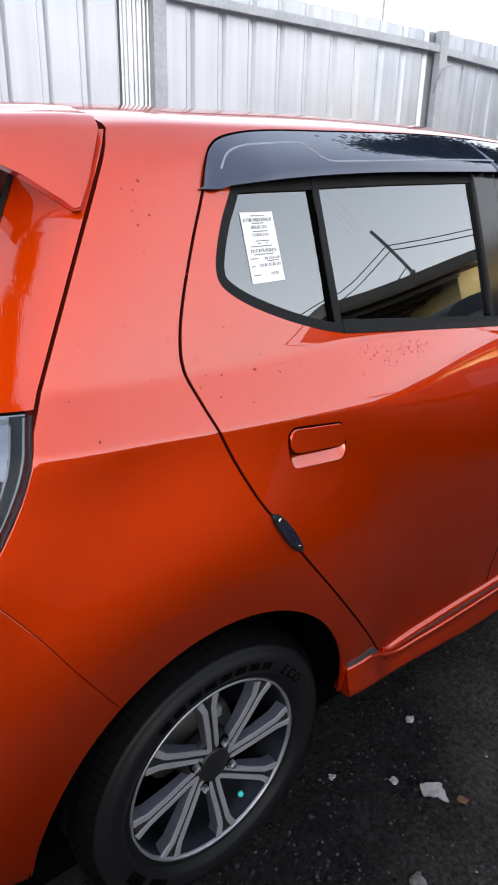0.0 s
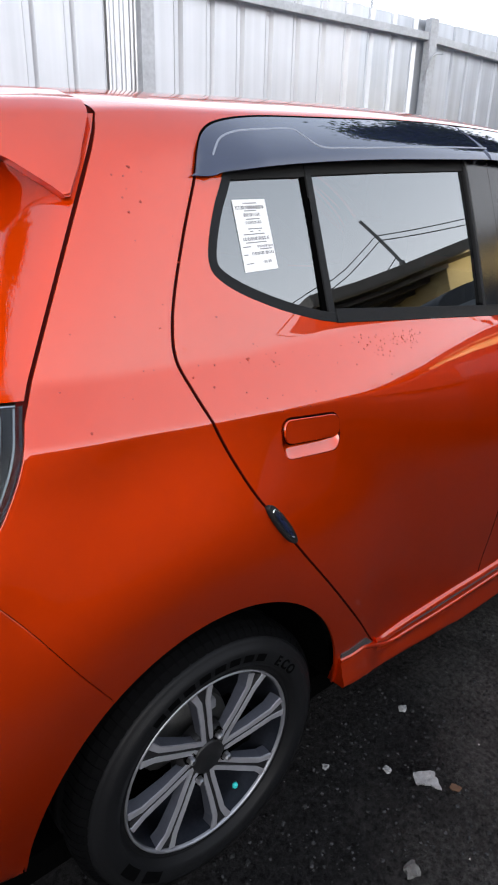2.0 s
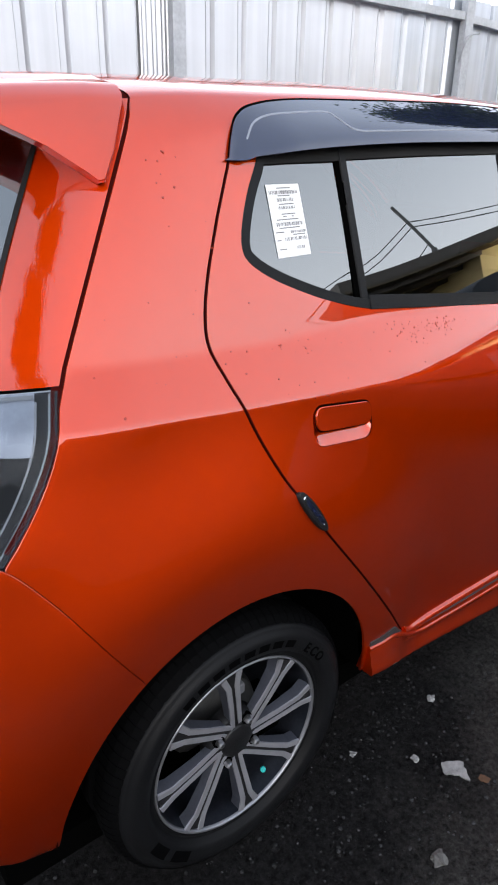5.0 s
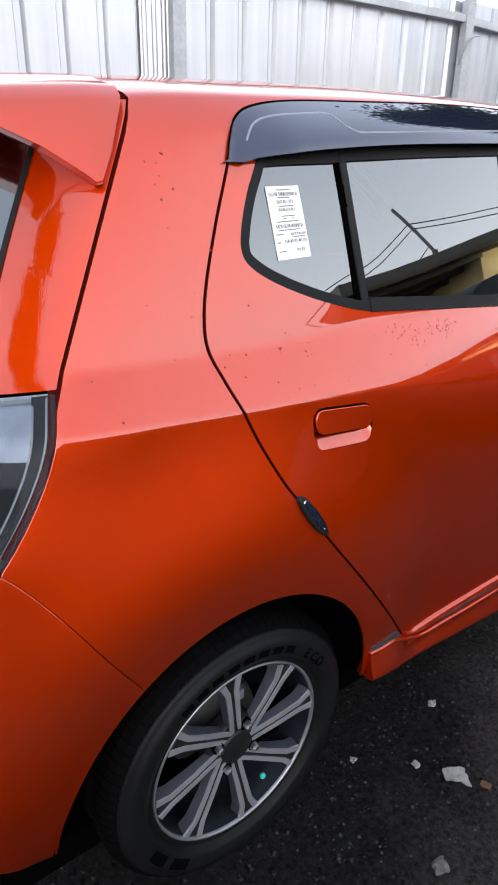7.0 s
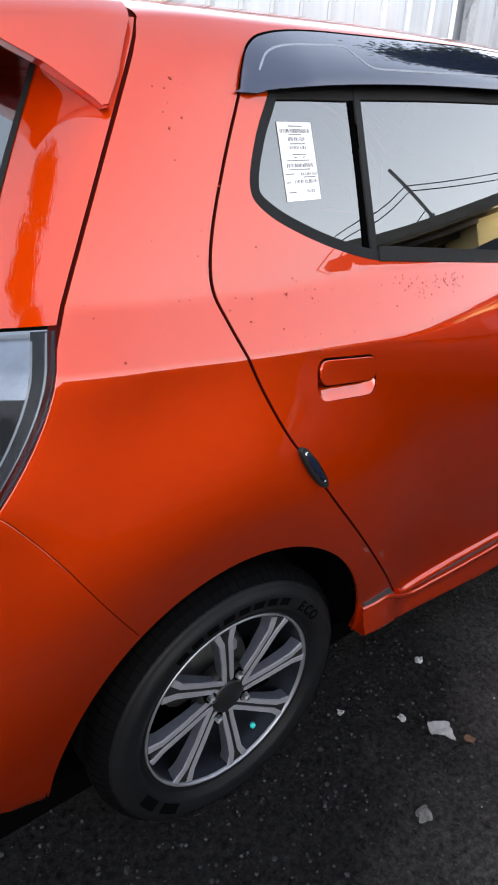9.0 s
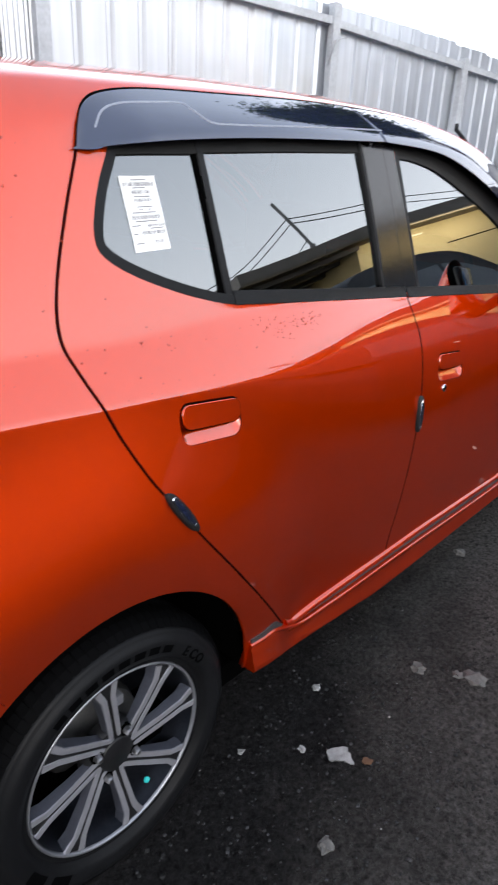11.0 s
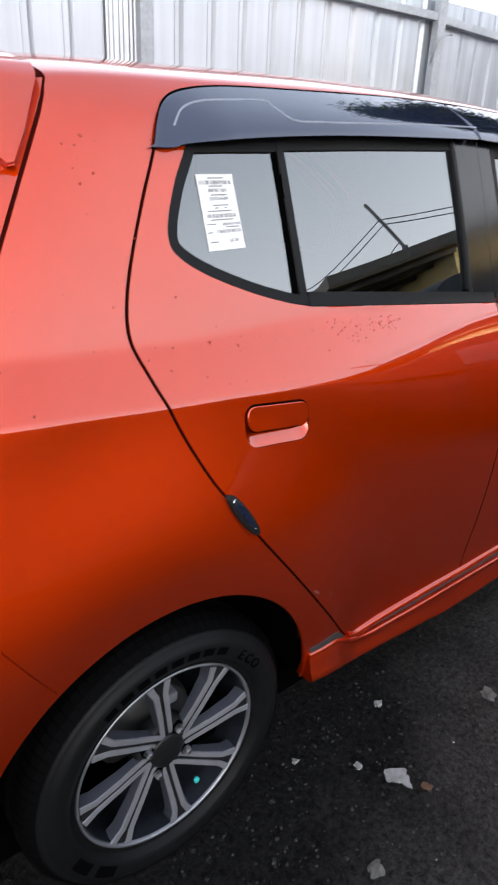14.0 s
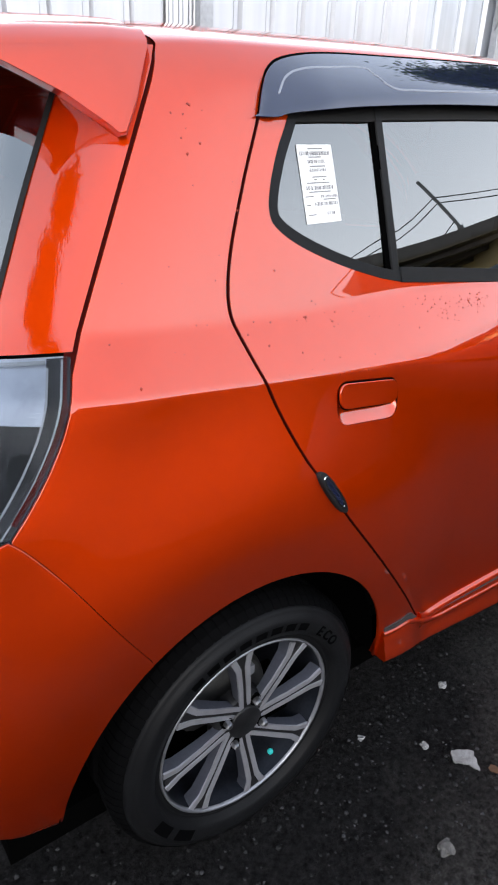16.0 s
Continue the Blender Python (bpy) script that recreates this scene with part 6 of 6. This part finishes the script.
pole = tagged(new("utility_pole"), "leaning grey utility pole with cables", "pole")
M_POLE = mat("grey_pole", (0.12, 0.12, 0.12), rough=0.7, var=0.3, scale=5)
PT, PB = Vector((11.95, -7.95, 5.70)), Vector((13.7, -6.1, 0))
tube("mast", [PB, PT], 0.042, M_POLE, pole, 12)
for f_, ends in ((0.90, ((18.0, -24, 8.4), (42, -4.0, 6.4))), (0.87, ((18.0, -24, 8.0), (42, -4.4, 6.0))), (0.76, ((20, -22, 6.2), None))):
    at = PB.lerp(PT, f_)
    for e in ends:
        if e:
            e = Vector(e)
            pts = [at.lerp(e, q) + Vector((0, 0, -1.6 * math.sin(math.pi * q) * (0.4 if e.y > -10 else 1))) for q in np.linspace(0, 1, 20)]
            tube("cable", pts, 0.014, M_DARK, pole, 6)
box("bracket", tuple(PB.lerp(PT, 0.72) - Vector((0.06, 0.06, 0.06))), tuple(PB.lerp(PT, 0.72) + Vector((0.06, 0.06, 0.06))), M_POLE, pole, 0.02)


def parked_car():
    """A dark blue saloon beside the orange car, seen in its windows."""
    body = new("parked_car")
    tagged(body, "dark blue car parked alongside", "car")
    M_BODY = mat("dark_blue_paint", (0.006, 0.010, 0.017), rough=0.5, metal=0.1, spec=0.2)
    M_PANE = mat("blue_grey_window", (0.06, 0.085, 0.11), rough=0.3, spec=0.5, var=0.1, scale=4)
    prof = catmull([(0, 0.35), (0.0, 0.75), (0.25, 0.93), (0.9, 0.98), (3.3, 0.98), (4.2, 0.85), (4.35, 0.6), (4.3, 0.35)], 5)
    cab = catmull([(0.10, 0.96), (0.35, 1.36), (0.9, 1.50), (2.0, 1.53), (2.75, 1.32), (3.4, 0.97)], 5)

    def prism(name, line, y0, y1, inset, material):
        k = len(line)
        top = line[:, 1].max()
        v = [(x, y0 + inset * (z - 0.95) if z > 0.95 else y0, z) for x, z in line] + [(x, y1 - inset * (z - 0.95) if z > 0.95 else y1, z) for x, z in line]
        f = [(i, i + 1, k + i + 1, k + i) for i in range(k - 1)] + [tuple(range(k))[::-1], tuple(range(k, 2 * k))]
        ob = mesh_ob(name, v, f, material, body)
        ob.data.set_sharp_from_angle(angle=radians(40))
        return ob
    prism("body", prof, -1.65, 0, 0.3, M_BODY)
    prism("cabin", cab, -1.58, -0.07, 0.35, M_BODY)
    for pts in ([(0.35, 1.05), (0.62, 1.33), (1.58, 1.41), (1.60, 1.05)], [(1.67, 1.05), (1.65, 1.41), (2.0, 1.40), (2.6, 1.26), (2.95, 1.05)]):
        v = [(x, -0.068 - 0.35 * (z - 0.95) + 0.004, z) for x, z in pts]
        mesh_ob("side_window", v, [(0, 1, 2, 3) if len(pts) == 4 else tuple(range(len(pts)))], M_PANE, body, smooth=False)
    for x in (0.8, 3.4):
        for y in (-1.5, -0.1):
            t = turned("tyre", [(0.0, -0.11), (0.2, -0.11), (0.29, -0.09), (0.30, -0.05), (0.30, 0.05), (0.29, 0.09), (0.0, 0.11)], M_TYRE, body, 32)
            t.location = (x, y, 0.30)
    body.matrix_basis = pose(2.75, -1.02, 0, 0, 0, -3)
    return body


parked_car()


# ---- unseen dark wall, added to keep low sky out of the paint's reflections ----
M_YARD = mat("dark_blocker_render", (0.045, 0.042, 0.038), rough=0.9, var=0.35, scale=1.5, bump=0.004, bump_scale=20)
tagged(box("blocker_wall_south", (-16, -9.3, 0), (9.42, -9.0, 2.12), M_YARD, None, 0.01), "unseen dark plain wall that blocks the low sky", "wall", kind="structure")


# ---- tree over the house front ----
def tree(base, top, crown, radius, count, seed, spread=(0.55, 0.55, 0.28), loose=0.30):
    """Tapered trunk with limbs that end in clumps of small leaves."""
    rt = random.Random(seed)
    root = tagged(new("tree"), "broad tree with dense dark green leaves", "tree")
    bark = mat("brown_bark", (0.09, 0.065, 0.045), rough=0.9, var=0.35, scale=12, bump=0.01, bump_scale=30)
    base, top, crown = Vector(base), Vector(top), Vector(crown)

    def limb(name, pts, r0, r1):
        v, f = [], []
        for i, p in enumerate(pts):
            d = (pts[min(i + 1, len(pts) - 1)] - pts[max(i - 1, 0)]).normalized().to_track_quat("Z", "Y")
            r = r0 + (r1 - r0) * i / (len(pts) - 1)
            v += [p + d @ Vector((r * math.cos(a), r * math.sin(a), 0)) for a in [math.pi * k / 4 for k in range(8)]]
        f = [(i * 8 + k, i * 8 + (k + 1) % 8, (i + 1) * 8 + (k + 1) % 8, (i + 1) * 8 + k) for i in range(len(pts) - 1) for k in range(8)]
        mesh_ob(name, v, f, bark, root)
    limb("trunk", [base.lerp(top, q) + Vector((0.06 * math.sin(q * 5), 0.05 * math.cos(q * 4), 0)) for q in np.linspace(0, 1, 8)], 0.16, 0.09)
    hubs = []
    for k in range(9):
        e = crown + Vector((rt.gauss(0, spread[0]) * radius, rt.gauss(0, spread[1]) * radius, rt.gauss(0, spread[2]) * radius))
        limb("limb", [top.lerp(e, q) + Vector((0, 0, 0.25 * math.sin(math.pi * q))) for q in np.linspace(0, 1, 6)], 0.06, 0.012)
        hubs.append(e)
    v, f = [], []
    for _ in range(count):
        h = rt.choice(hubs)
        c = h + Vector((rt.gauss(0, loose), rt.gauss(0, loose), rt.gauss(0, loose * 0.67))) * radius * 0.7
        q = Euler((rt.uniform(-1, 1), rt.uniform(-1, 1), rt.uniform(0, 6.28))).to_quaternion()
        L, W = rt.uniform(0.06, 0.11), rt.uniform(0.028, 0.05)
        k = len(v)
        v += [c, c + q @ Vector((L * 0.5, W, 0.01)), c + q @ Vector((L, 0, -0.01)), c + q @ Vector((L * 0.5, -W, 0.01))]
        f.append((k, k + 1, k + 2, k + 3))
    tagged(mesh_ob("crown", v, f, island_mat("green_leaves", (0.03, 0.06, 0.015), (0.07, 0.12, 0.03), 0.6), root, smooth=False), kind="stuff")


tree((8.8, -1.7, 0), (8.0, -1.2, 3.2), (7.2, 1.9, 5.6), 1.5, 70000, 3, (0.40, 0.34, 0.26))
tree((-9, -6.5, 0), (-9, -6.3, 1.6), (-9, -6.0, 3.0), 2.6, 6000, 5)
tree((-7.4, -1.3, 0), (-7.0, -1.1, 3.6), (-6.3, -0.8, 6.0), 1.8, 60000, 7, (0.45, 0.36, 0.60), 0.22)
